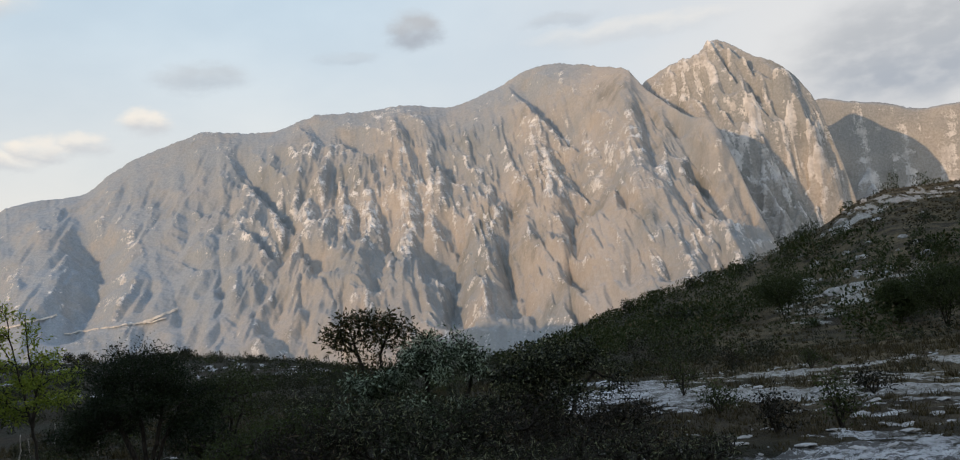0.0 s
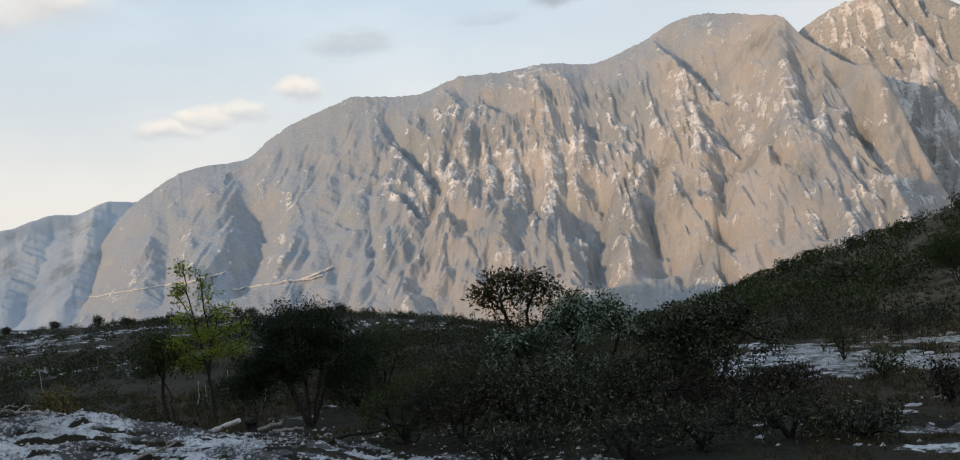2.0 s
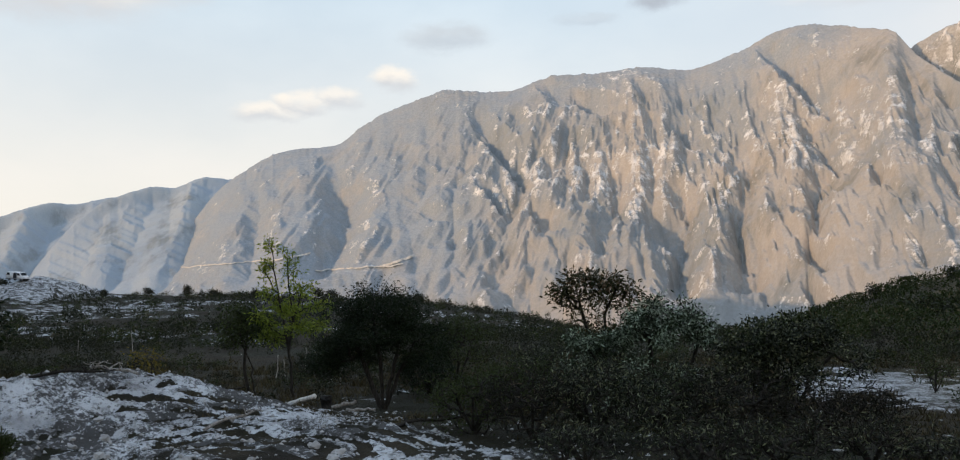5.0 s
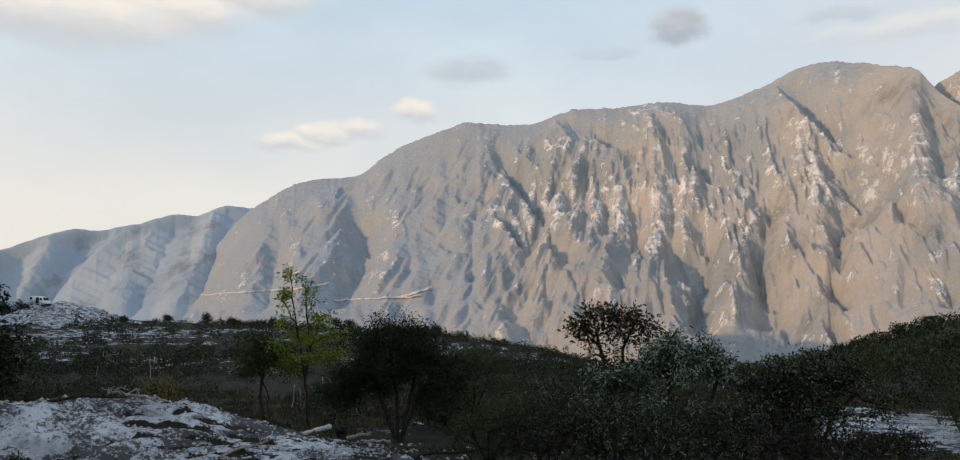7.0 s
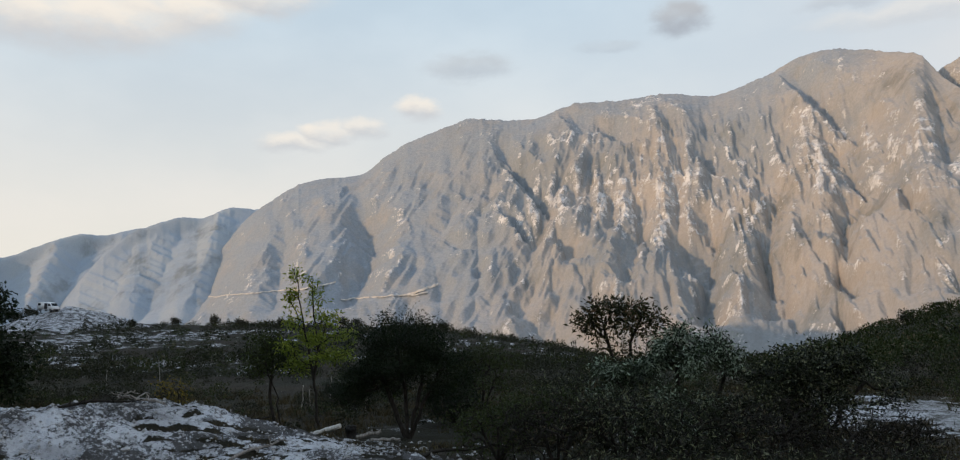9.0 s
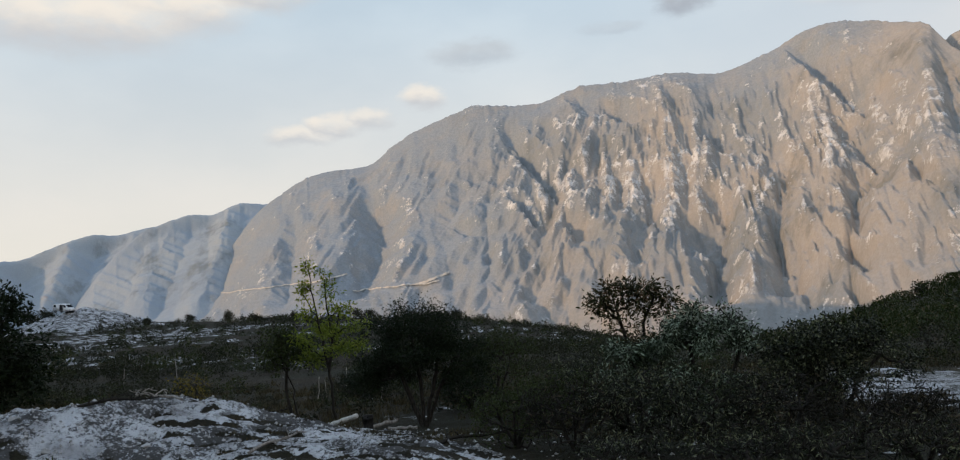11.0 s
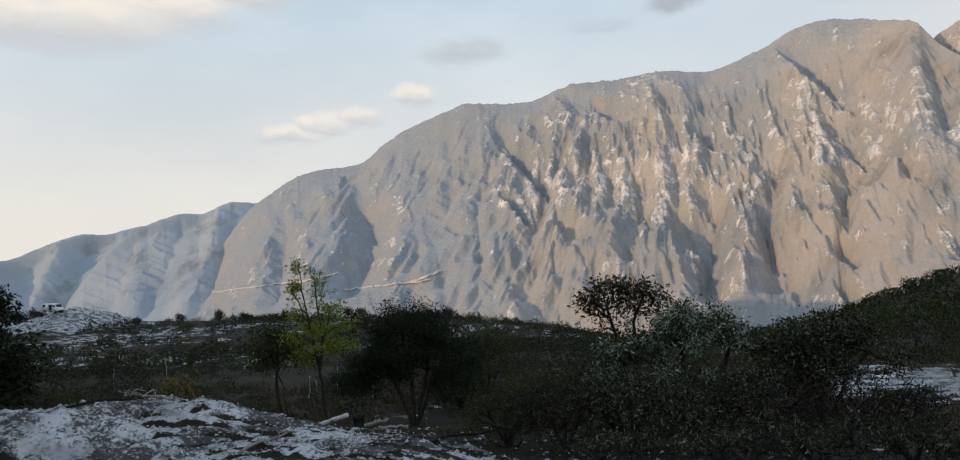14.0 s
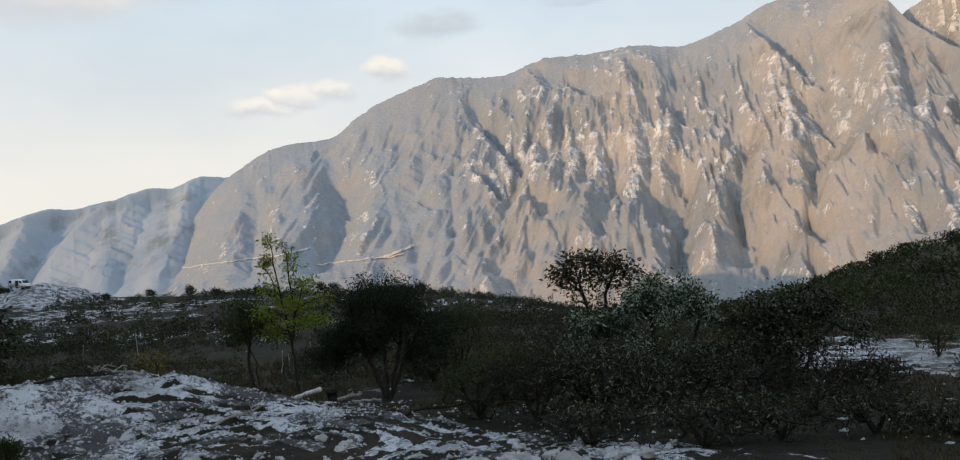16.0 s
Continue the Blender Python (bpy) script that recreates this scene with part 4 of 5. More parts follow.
# low brown bushes between
for az, r, w, h, seed, mat, text, size, amount in (
        (0.6, 11.2, 0.8, 0.8, 11, LEAF_SOFT, "low olive-green bush with fine leaves", 0.05, 3600), (4.6, 10.6, 0.8, 0.85, 12, LEAF_DRY, "low dry bush with brown leaves", 0.05, 3600),
        (9.0, 10.6, 0.9, 0.95, 13, LEAF_DIM, "low bush with sparse pale leaves", 0.07, 3600), (13.6, 10.4, 0.95, 0.9, 14, LEAF_DIM, "low bush with sparse pale leaves", 0.07, 3800),
        (18.2, 10.6, 0.9, 0.85, 22, LEAF_DRY, "low dry bush with brown leaves", 0.05, 2800), (22.6, 11.0, 0.8, 0.7, 23, LEAF_DRY, "low dry bush with brown leaves", 0.05, 2400),
        (-0.4, 19.0, 1.0, 1.5, 15, LEAF_SOFT, "soft mid-green bush with fine leaves", 0.06, 6500), (26.0, 13.0, 0.7, 0.5, 16, LEAF_DRY, "low dry bush with brown leaves", 0.05, 2400),
        (-9.4, 20.5, 0.8, 0.8, 17, LEAF_DARK, "dark low bush under the trees", 0.06, 4000), (-2.4, 17.0, 0.7, 0.7, 18, LEAF_DARK, "dark low bush under the trees", 0.06, 4000),
        (6.8, 15.5, 1.3, 1.1, 19, LEAF_DIM, "grey-green bush in the thicket", 0.07, 5000), (15.4, 15.0, 1.0, 0.6, 20, LEAF_DIM, "grey-green bush in the thicket", 0.07, 5000), (8.0, 8.9, 0.6, 0.4, 25, LEAF_DIM, "low dark bush with sparse slim leaves", 0.055, 1500), (15.5, 8.8, 0.7, 0.45, 26, LEAF_DIM, "low dark bush with sparse slim leaves", 0.055, 1600), (20.5, 9.0, 0.7, 0.5, 27, LEAF_DIM, "low dark bush with sparse slim leaves", 0.055, 1600), (26.0, 9.6, 0.7, 0.5, 28, LEAF_DIM, "low dark bush with sparse slim leaves", 0.055, 1600), (30.5, 9.6, 0.6, 0.35, 29, LEAF_DIM, "low dark bush with sparse slim leaves", 0.055, 1400), (3.6, 14.0, 0.9, 0.8, 24, LEAF_SOFT, "soft mid-green bush with fine leaves", 0.06, 4500)):
    tree("bush", on_ground(az, r), [[(0, 0, 0), (-0.2 * w, 0, 0.5 * h)], [(0, 0, 0), (0.25 * w, 0.1, 0.5 * h)], [(0, 0, 0), (0, -0.2, 0.6 * h)]],
         [((0, 0, 0.55 * h), (w, 0.7 * w, 0.5 * h), 3), ((0.2 * w, 0, 0.8 * h), (0.5 * w, 0.5 * w, 0.35 * h), 1.2), ((-0.4 * w, 0, 0.75 * h), (0.4 * w, 0.4 * w, 0.3 * h), 0.8)], 200, mat, size * (1.5 if mat == LEAF_DRY else 1.1), amount * (0.5 if mat == LEAF_DRY else 0.8), text, seed, "bush", spread=0.06, slim=0.22 if mat in (LEAF_DRY, LEAF_DIM) else 0.32, droop=0.6)
tree("leafy_bush", on_ground(-31.6, 30.0), [[(0, 0, 0), (0.1, 0, 1.4), (0.3, 0, 2.8)], [(0, 0, 0), (-0.5, 0, 1.4), (-0.9, 0, 2.6)]],
     [((0, 0, 1.8), (1.6, 1.4, 1.3), 3), ((-0.3, 0, 3.2), (1.2, 1.1, 0.9), 2.4), ((0.4, 0, 0.8), (1.4, 1.2, 0.7), 1)], 360, LEAF_DARK, 0.17, 10000, "tall dark leafy bush at the edge of the clearing", 121, "bush", spread=0.15)

# single plants on the right slope
for az, r, w, h, seed in ((36.6, 62.0, 2.1, 3.3, 31), (43.2, 52.0, 1.1, 2.4, 32), (45.7, 50.0, 1.9, 3.3, 33)):
    tree("juniper", on_ground(az, r), [[(0, 0, 0), (0.05, 0, 0.8 * h)], [(0.1, 0, 0), (0.3 * w, 0, 0.6 * h)], [(-0.1, 0, 0), (-0.3 * w, 0, 0.6 * h)]],
         [((0, 0, 0.6 * h), (w, w, 0.42 * h), 1)], 300, LEAF_SOFT, 0.15, 11000, "round dark juniper standing on the rocky slope", seed, spread=0.16, slim=0.3, group="junipers on the slope")
for az, r, w, h, seed in ((29.7, 18.5, 0.45, 0.75, 41), (35.3, 12.0, 0.35, 0.5, 42), (39.2, 12.6, 0.28, 0.7, 43), (41.2, 17.0, 0.5, 0.4, 44), (31.8, 15.0, 0.4, 0.45, 45), (33.0, 26.0, 0.4, 0.6, 46), (37.8, 25.0, 0.4, 0.5, 47), (27.0, 30.0, 0.6, 0.8, 48)):
    tree("shrub", on_ground(az, r), [[(0, 0, 0), (0.1 * w, 0, 0.6 * h)], [(0, 0, 0), (-0.3 * w, 0, 0.5 * h)], [(0, 0, 0), (0.4 * w, 0, 0.5 * h)]],
         [((0.3 * w, 0, 0.5 * h), (0.8 * w, w, 0.4 * h), 1), ((-0.3 * w, 0, 0.8 * h), (0.5 * w, 0.5 * w, 0.5 * h), 1)], 60, LEAF_SOFT if seed % 2 else LEAF_DRY, 0.06, 650, "small dull green shrub among limestone and dry grass", seed, "shrub", spread=0.08, group="small shrubs among the limestone")
tree("bare_tree", on_ground(44.6, 60.0), [[(0, 0, 0), (0.1, 0, 0.9), (-0.2, 0, 1.9)], [(0.05, 0, 0.5), (0.6, 0, 1.7)]], [((0.1, 0, 1.8), (0.9, 0.8, 0.7), 1)], 60, None, 0.1, 0, "bare pale dead tree on the slope", 51, thin=0.012, bark=BARK_PALE)
tree("golden_shrub", on_ground(-20.6, 18.5), [[(0, 0, 0), (0.1, 0, 0.8)], [(0, 0, 0), (-0.15, 0, 0.7)]], [((0, 0, 0.8), (0.34, 0.3, 0.42), 1)], 60, LEAF_GOLD, 0.055, 560, "small shrub with sparse golden leaves behind the mound", 52, "shrub", spread=0.07)
for az, r, h, seed in ((-28.7, 10.9, 0.16, 53), (-30.4, 9.6, 0.22, 54), (-29.2, 9.3, 0.18, 55), (-31.2, 10.2, 0.2, 56)):
    tree("green_tuft", on_ground(az, r), [[(0, 0, 0), (0.0, 0, 0.1)]], [((0, 0, h), (0.6 * h, 0.6 * h, 0.6 * h), 1)], 40, LEAF_SOFT, 0.09, 500, "small green tuft growing on the pale mound", seed, "plant", spread=0.03, slim=0.2, droop=-1.2, group="green tufts on the mound")


def agave(az, r, size, seed):
    rs = np.random.RandomState(seed)
    thing = tagged(new("agave"), "blue-green agave rosette with stiff pointed leaves", "agave")
    thing.location = on_ground(az, r)
    for k in range(26):
        ring, turn = k / 26, k * 2.4
        lift = 0.25 + 1.0 * ring
        out, length = np.array([math.cos(turn), math.sin(turn), 0.0]), size * (1.0 - 0.3 * ring)
        side = np.array([-math.sin(turn), math.cos(turn), 0.0])
        verts = []
        for f, w in ((0, 0.10), (0.35, 0.12), (0.75, 0.07), (1.0, 0.005)):
            c = out * length * f * math.cos(lift) + np.array([0, 0, 1]) * length * (f * math.sin(lift) - 0.12 * f * f)
            up = np.array([0, 0, 0.03 * size * (1 - f)])
            verts += [c - side * w * size, c - up, c + side * w * size, c + up * 0.4]
        faces = [[4 * i + j, 4 * i + (j + 1) % 4, 4 * i + 4 + (j + 1) % 4, 4 * i + 4 + j] for i in range(3) for j in range(4)]
        part_of("leaf", mesh_of("leaf", verts, faces), AGAVE_SKIN, thing)


agave(38.2, 54.0, 0.95, 61)


# ---- scrub, grass and stones that cover the slopes ----
def scatter_scrub():
    rs = np.random.RandomState(71)
    shrub_v = []
    for leaf, count in ((0.14, 190), (0.2, 115), (0.3, 60)):
        for k in range(5):
            way = rs.normal(size=(count, 3))
            way /= np.linalg.norm(way, axis=1)[:, None]
            lump = 0.75 + 0.35 * np.array([noise.noise(Vector(w * 1.7 + k)) for w in way])
            at = way * (rs.uniform(0.35, 1.0, count) ** 0.5 * lump)[:, None]
            at[:, 2] = (at[:, 2] * 0.5 + 0.5)
            v, f = leaf_quads(rs, at, way + rs.normal(size=(count, 3)) * 0.9, leaf, 0.5)
            shrub_v.append(v)
    all_v = {"dark": [], "dull": []}
    n = 12500
    az, r = rs.uniform(-42, 56, n), np.sqrt(rs.uniform(24 ** 2, 185 ** 2, n))
    r = np.where(rs.rand(n) < 0.35, rs.uniform(22, 80, n), r)
    x, y = r * np.sin(np.radians(az)), r * np.cos(np.radians(az))
    edge = np.arange(n) % 11 == 0
    low = np.arange(n) % 5 == 1
    az, r = np.where(low, rs.uniform(-42, 16, n), az), np.where(low, rs.uniform(15.5, 62, n), r)
    flats = np.arange(n) % 12 > 6
    az, r = np.where(flats, rs.uniform(-38, 18, n), az), np.where(flats, rs.uniform(38, 188, n), r)
    r = np.where(edge, curve_of(CREST_FAR, az) + rs.uniform(-14, 6, n), r)
    x, y = r * np.sin(np.radians(az)), r * np.cos(np.radians(az))
    z, lime = ground_z(x, y), lime_at(x, y)
    rc = curve_of(CREST_FAR, az)
    thick = fbm(x / 18, y / 18, 3)
    for k in range(n):
        hill = smooth(az[k], 14, 22) * smooth(r[k], 34, 50)
        if r[k] > rc[k] + 14 or lime[k] > 0.3 + 0.25 * rs.rand():
            continue
        if flats[k] and rs.rand() > 0.36 + 2.2 * thick[k]:
            continue
        if rs.rand() > 0.58 + 0.9 * thick[k] + 0.25 * hill + 0.3 * edge[k] + 0.2 * low[k]:
            continue
        open_ground = smooth(az[k], 30, 38) * (1 - smooth(r[k], 50, 66))
        if rs.rand() < 0.8 * open_ground or (az[k] > 39 and r[k] > 100 and rs.rand() < 0.75):
            continue
        h = rs.uniform(0.3, 1.0 + 0.45 * rs.rand()) * (1 + 0.55 * hill) * (1.0 + 0.25 * (rs.rand() > 0.9))
        h *= 0.55 + 0.45 * smooth(r[k], 22, 60)
        h = h * 0.6 if low[k] else h
        w = h * rs.uniform(0.55, 1.0) * (1.3 if low[k] else 1.0)
        if k % 9 == 0 and r[k] > 120:
            h, w = h * 1.5, w * 0.7
        v = shrub_v[rs.randint(5) + (10 if r[k] > 95 and hill < 0.5 else 0 if r[k] < 60 and not low[k] else 5)]
        a = rs.rand() * 6.28
        c, s = math.cos(a), math.sin(a)
        p = np.stack([(v[:, 0] * c - v[:, 1] * s) * w + x[k], (v[:, 0] * s + v[:, 1] * c) * w + y[k], v[:, 2] * h + z[k] - 0.06], 1)
        all_v["dark" if rs.rand() < 0.25 + 0.65 * hill else "dull"].append(p)
    for key, mat, text in (("dark", LEAF_HILL, "dark green scrub covering the hillside"), ("dull", LEAF_SCRUB, "dull brown-green low scrub on stony ground")):
        v = np.concatenate(all_v[key])
        ob = part_of("scrub", mesh_of("scrub", v, np.arange(len(v)).reshape(-1, 4), smooth=False), mat)
        tagged(ob, text, "scrub", kind="stuff")


def scatter_grass():
    rs = np.random.RandomState(81)
    n = 24000
    az, r = rs.uniform(-36, 55, n), np.exp(rs.uniform(math.log(6.0), math.log(75), n))
    top = rs.rand(n) < 0.12
    az, r = np.where(top, rs.uniform(37, 55, n), az), np.where(top, rs.uniform(95, 130, n), r)
    x, y = r * np.sin(np.radians(az)), r * np.cos(np.radians(az))
    keep = (lime_at(x, y) < 0.28) & ((az > 27) | (r > 11.5) | (rs.rand(n) < 0.1)) & ((r < 40) | (az > 28)) & (fbm(x / 2.5, y / 2.5, 3) + 0.35 * smooth(az, 8, 22) > -0.05)
    x, y, r = x[keep], y[keep], r[keep]
    z = ground_z(x, y)
    blades = 9
    n = len(x)
    foot = np.repeat(np.stack([x, y, z - 0.01], 1), blades, 0) + rs.normal(size=(n * blades, 3)) * np.array([0.05, 0.05, 0])
    tall = rs.uniform(0.05, 0.2, n * blades) * np.repeat(0.45 + 0.85 * smooth(r, 9, 22), blades)
    lean = rs.normal(size=(n * blades, 2)) * 0.45
    tip = foot + np.stack([lean[:, 0] * tall, lean[:, 1] * tall, tall], 1)
    wide = rs.normal(size=(n * blades, 3)) * np.array([1, 1, 0])
    wide = wide / np.linalg.norm(wide, axis=1)[:, None] * (0.004 + 0.0005 * np.repeat(r, blades))[:, None]
    v = np.stack([foot - wide, foot + wide, tip], 1).reshape(-1, 3)
    ob = part_of("dry_grass", mesh_of("dry_grass", v, np.arange(len(v)).reshape(-1, 3), smooth=False), GRASS_DRY)
    tagged(ob, "dry brown grass between the limestone patches", "grass", kind="stuff")


def stone_mesh(name, rs, flat=0.7, cuts=2):
    bm = bmesh.new()
    bmesh.ops.create_icosphere(bm, subdivisions=cuts, radius=1.0)
    off = Vector(rs.uniform(-50, 50, 3))
    for v in bm.verts:
        d = 1 + 0.6 * noise.noise(v.co * 1.1 + off) + 0.3 * noise.noise(v.co * 3.1 + off)
        v.co *= d
        v.co = Vector([round(c * 1.9) / 1.9 * 0.55 + c * 0.45 for c in v.co])
        v.co.z *= flat
    me = bpy.data.meshes.new(name)
    bm.to_mesh(me)
    bm.free()
    me.materials.append(STONE)
    return me


def scatter_stones():
    rs = np.random.RandomState(91)
    shapes = [stone_mesh("stone", rs) for k in range(6)]
    slabs = [stone_mesh("flat_stone", rs, 0.22) for k in range(5)]

    def put(name, meshes, az, r, size, label, category, group):
        ob = new(name, meshes[rs.randint(len(meshes))])
        ob.location = on_ground(az, r) + Vector((0, 0, size * 0.12))
        ob.rotation_euler = (rs.uniform(-0.25, 0.25), rs.uniform(-0.25, 0.25), rs.uniform(0, 6.28))
        ob.scale = (size * rs.uniform(0.8, 1.3), size * rs.uniform(0.7, 1.1), size * rs.uniform(0.7, 1.1))
        tagged(ob, label, category, group)

    for k in range(260):
        az = rs.uniform(-31, 14)
        r = rs.uniform(6.6, 9.4) + (2.5 * rs.rand() if az < -8 else 0) + (1.8 * rs.rand() if az < -14 else 0)
        put("stone", shapes, az, r, 0.015 + 0.075 * rs.rand() ** 2.5, "loose pale limestone lump on the bare ground", "stone", "loose stones round the mound")
    for k in range(26):
        put("stone", shapes, rs.uniform(-4, 13), rs.uniform(6.9, 8.4), 0.05 + 0.1 * rs.rand(), "rough pale limestone lump before the thicket", "stone", "loose stones round the mound")
    for k in range(150):
        az = rs.uniform(22, 50)
        put("flat_stone", slabs, az, np.interp(rs.rand(), (0, 1), (9, 27)), 0.03 + 0.11 * rs.rand() ** 2.5, "flat pale limestone slab set in dry grass", "stone", "limestone slabs on the slope")
    for k in range(46):
        az = rs.uniform(36, 46)
        put("boulder", shapes, az, rs.uniform(62, 90) if k % 3 else rs.uniform(100, 122), 0.2 + 0.5 * rs.rand() ** 2, "weathered pale limestone boulder on the slope", "boulder", "boulders on the slope")
    # gravel
    n = 11000
    az, r = rs.uniform(-33, 14, n), rs.uniform(6.2, 14.5, n)
    far = rs.rand(n) < 0.4
    az, r = np.where(far, rs.uniform(-40, 52, n), az), np.where(far, np.exp(rs.uniform(math.log(9), math.log(150), n)), r)
    x, y = r * np.sin(np.radians(az)), r * np.cos(np.radians(az))
    keep = rs.rand(n) < 0.1 + lime_at(x, y)
    x, y, r = x[keep], y[keep], r[keep]
    z = ground_z(x, y)
    n = len(x)
    size = np.minimum(0.006 + 0.028 * rs.rand(n) ** 2 + 0.0011 * r * rs.rand(n), 0.3)
    octa = np.array([[1, 0, 0], [0, 1, 0], [-1, 0, 0], [0, -1, 0], [0, 0, 0.8], [0, 0, -0.6]], float)
    v = octa[None] * (0.6 + 0.7 * rs.rand(n, 6, 1)) * size[:, None, None] + np.stack([x, y, z], 1)[:, None]
    f = np.array([[0, 1, 4], [1, 2, 4], [2, 3, 4], [3, 0, 4], [1, 0, 5], [2, 1, 5], [3, 2, 5], [0, 3, 5]])
    faces = (f[None] + (np.arange(n) * 6)[:, None, None]).reshape(-1, 3)
    ob = part_of("gravel", mesh_of("gravel", v.reshape(-1, 3), faces, smooth=False), STONE)
    tagged(ob, "pale limestone gravel strewn over the ground", "gravel", kind="stuff")


scatter_scrub()
scatter_grass()
scatter_stones()


# ---- made things and dead wood ----
PAINT_WHITE = plain_material("van_paint", (0.72, 0.73, 0.74, 1), 0.35, grain=0.06, scale=2.0)
GLASS_DARK = plain_material("van_glass", (0.02, 0.024, 0.028, 1), 0.08, grain=0.0, spec=0.6)
RUBBER = plain_material("tyre_rubber", (0.02, 0.02, 0.02, 1), 0.8, grain=0.1)
RIM = plain_material("wheel_rim", (0.35, 0.35, 0.36, 1), 0.4, metal=0.8, grain=0.1)
# Dark trim, and the shade painted in the doorway.
TRIM_AND_SHADE = plain_material("van_trim_and_shade", (0.025, 0.025, 0.028, 1), 0.8, grain=0.2)
LAMP_RED = plain_material("tail_lamp", (0.30, 0.02, 0.02, 1), 0.3, grain=0.05)
LAMP_CLEAR = plain_material("head_lamp", (0.6, 0.6, 0.6, 1), 0.2, grain=0.05)
PEELED = bark_material("peeled_wood", (0.36, 0.34, 0.31, 1), (0.62, 0.60, 0.56, 1))
CHARRED = bark_material("charred_wood", (0.008, 0.008, 0.008, 1), (0.03, 0.027, 0.024, 1))


def box_bm(size, at=(0, 0, 0), bevel=0.02):
    bm = bmesh.new()
    bmesh.ops.create_cube(bm, size=1.0, matrix=Matrix.Translation(at) @ Matrix.Diagonal((*size, 1)))
    if bevel:
        bmesh.ops.bevel(bm, geom=bm.edges[:], offset=bevel, segments=2, affect="EDGES")
    return bm


def wheel_bm(radius, width, at):
    bm = bmesh.new()
    bmesh.ops.create_cone(bm, segments=24, radius1=radius, radius2=radius, depth=width, cap_ends=True, matrix=Matrix.Translation(at) @ Matrix.Rotation(math.pi / 2, 4, "X"))
    bmesh.ops.bevel(bm, geom=[e for e in bm.edges if abs(e.calc_face_angle(0)) > 1.2], offset=0.04, segments=2, affect="EDGES")
    return bm


def panel_bm(outline, y, thick):
    """A flat panel in the x-z plane with some thickness."""
    bm = bmesh.new()
    face = bm.faces.new([bm.verts.new((px, y, pz)) for px, pz in outline])
    out = bmesh.ops.extrude_face_region(bm, geom=[face])
    bmesh.ops.translate(bm, vec=(0, thick, 0), verts=[g for g in out["geom"] if isinstance(g, bmesh.types.BMVert)])
    bmesh.ops.recalc_face_normals(bm, faces=bm.faces[:])
    return bm


def passenger_van(place, turn):
    van = tagged(new("van"), "white passenger van with open side door on a spoil heap", "van")
    van.location, van.rotation_euler = place, (0, radians(4), turn)
    van.scale = (0.84, 0.86, 0.82)
    side = [(-2.35, 0.45), (-2.4, 1.1), (-2.28, 1.85), (-1.95, 2.08), (-0.6, 2.13), (0.6, 2.08), (1.15, 1.94), (1.85, 1.3), (2.25, 1.1), (2.4, 0.8), (2.4, 0.4)]
    bm = panel_bm(side, -0.92, 1.84)
    bmesh.ops.bevel(bm, geom=bm.edges[:], offset=0.07, segments=3, affect="EDGES")
    part("body", bm, PAINT_WHITE, van)
    for k, (x0, x1) in enumerate(((-2.15, -1.35), (-1.25, -0.45))):
        part("side_window", panel_bm([(x0, 1.3), (x1, 1.3), (x1, 1.85), (x0 + 0.05, 1.85)], -0.95, 0.03), GLASS_DARK, van, smooth=False)
    part("front_window", panel_bm([(0.75, 1.3), (1.65, 1.3), (1.2, 1.85), (0.75, 1.85)], -0.95, 0.03), GLASS_DARK, van, smooth=False)
    # A dark panel on the closed body stands for the doorway's shade.
    part("door_opening", panel_bm([(-0.3, 0.55), (0.6, 0.55), (0.6, 1.9), (-0.3, 1.9)], -0.955, 0.035), TRIM_AND_SHADE, van, "dark panel for the shade in the open doorway", smooth=False)
    part("sliding_door", box_bm((0.95, 0.06, 1.4), (-0.85, -1.0, 1.2), 0.03), PAINT_WHITE, van)
    glass = bmesh.new()
    glass.faces.new([glass.verts.new(c) for c in ((1.32, -0.75, 1.97), (1.9, -0.75, 1.27), (1.9, 0.75, 1.27), (1.32, 0.75, 1.97))])
    bmesh.ops.solidify(glass, geom=glass.faces[:], thickness=-0.03)
    part("windscreen", glass, GLASS_DARK, van, smooth=False)
    part("bumper", box_bm((0.18, 1.8, 0.22), (2.42, 0, 0.5), 0.05), TRIM_AND_SHADE, van)
    part("bumper", box_bm((0.18, 1.8, 0.22), (-2.42, 0, 0.5), 0.05), TRIM_AND_SHADE, van)
    for y in (-0.65, 0.65):
        part("headlight", box_bm((0.08, 0.35, 0.18), (2.4, y, 0.88), 0.03), LAMP_CLEAR, van)
        part("tail_light", box_bm((0.06, 0.14, 0.4), (-2.4, y * 1.25, 1.2), 0.02), LAMP_RED, van)
    part("mirror", box_bm((0.1, 0.16, 0.22), (1.5, -1.02, 1.4), 0.03), TRIM_AND_SHADE, van)
    for x in (-1.55, 1.55):
        for y in (-0.82, 0.82):
            tyre = part("tyre", wheel_bm(0.34, 0.24, (x, y, 0.34)), RUBBER, van)
            part("rim", wheel_bm(0.2, 0.25, (x, y * 1.01, 0.34)), RIM, tyre)


passenger_van(on_ground(-27.9, 180.0) + Vector((0, 0, 0.02)), radians(-18))


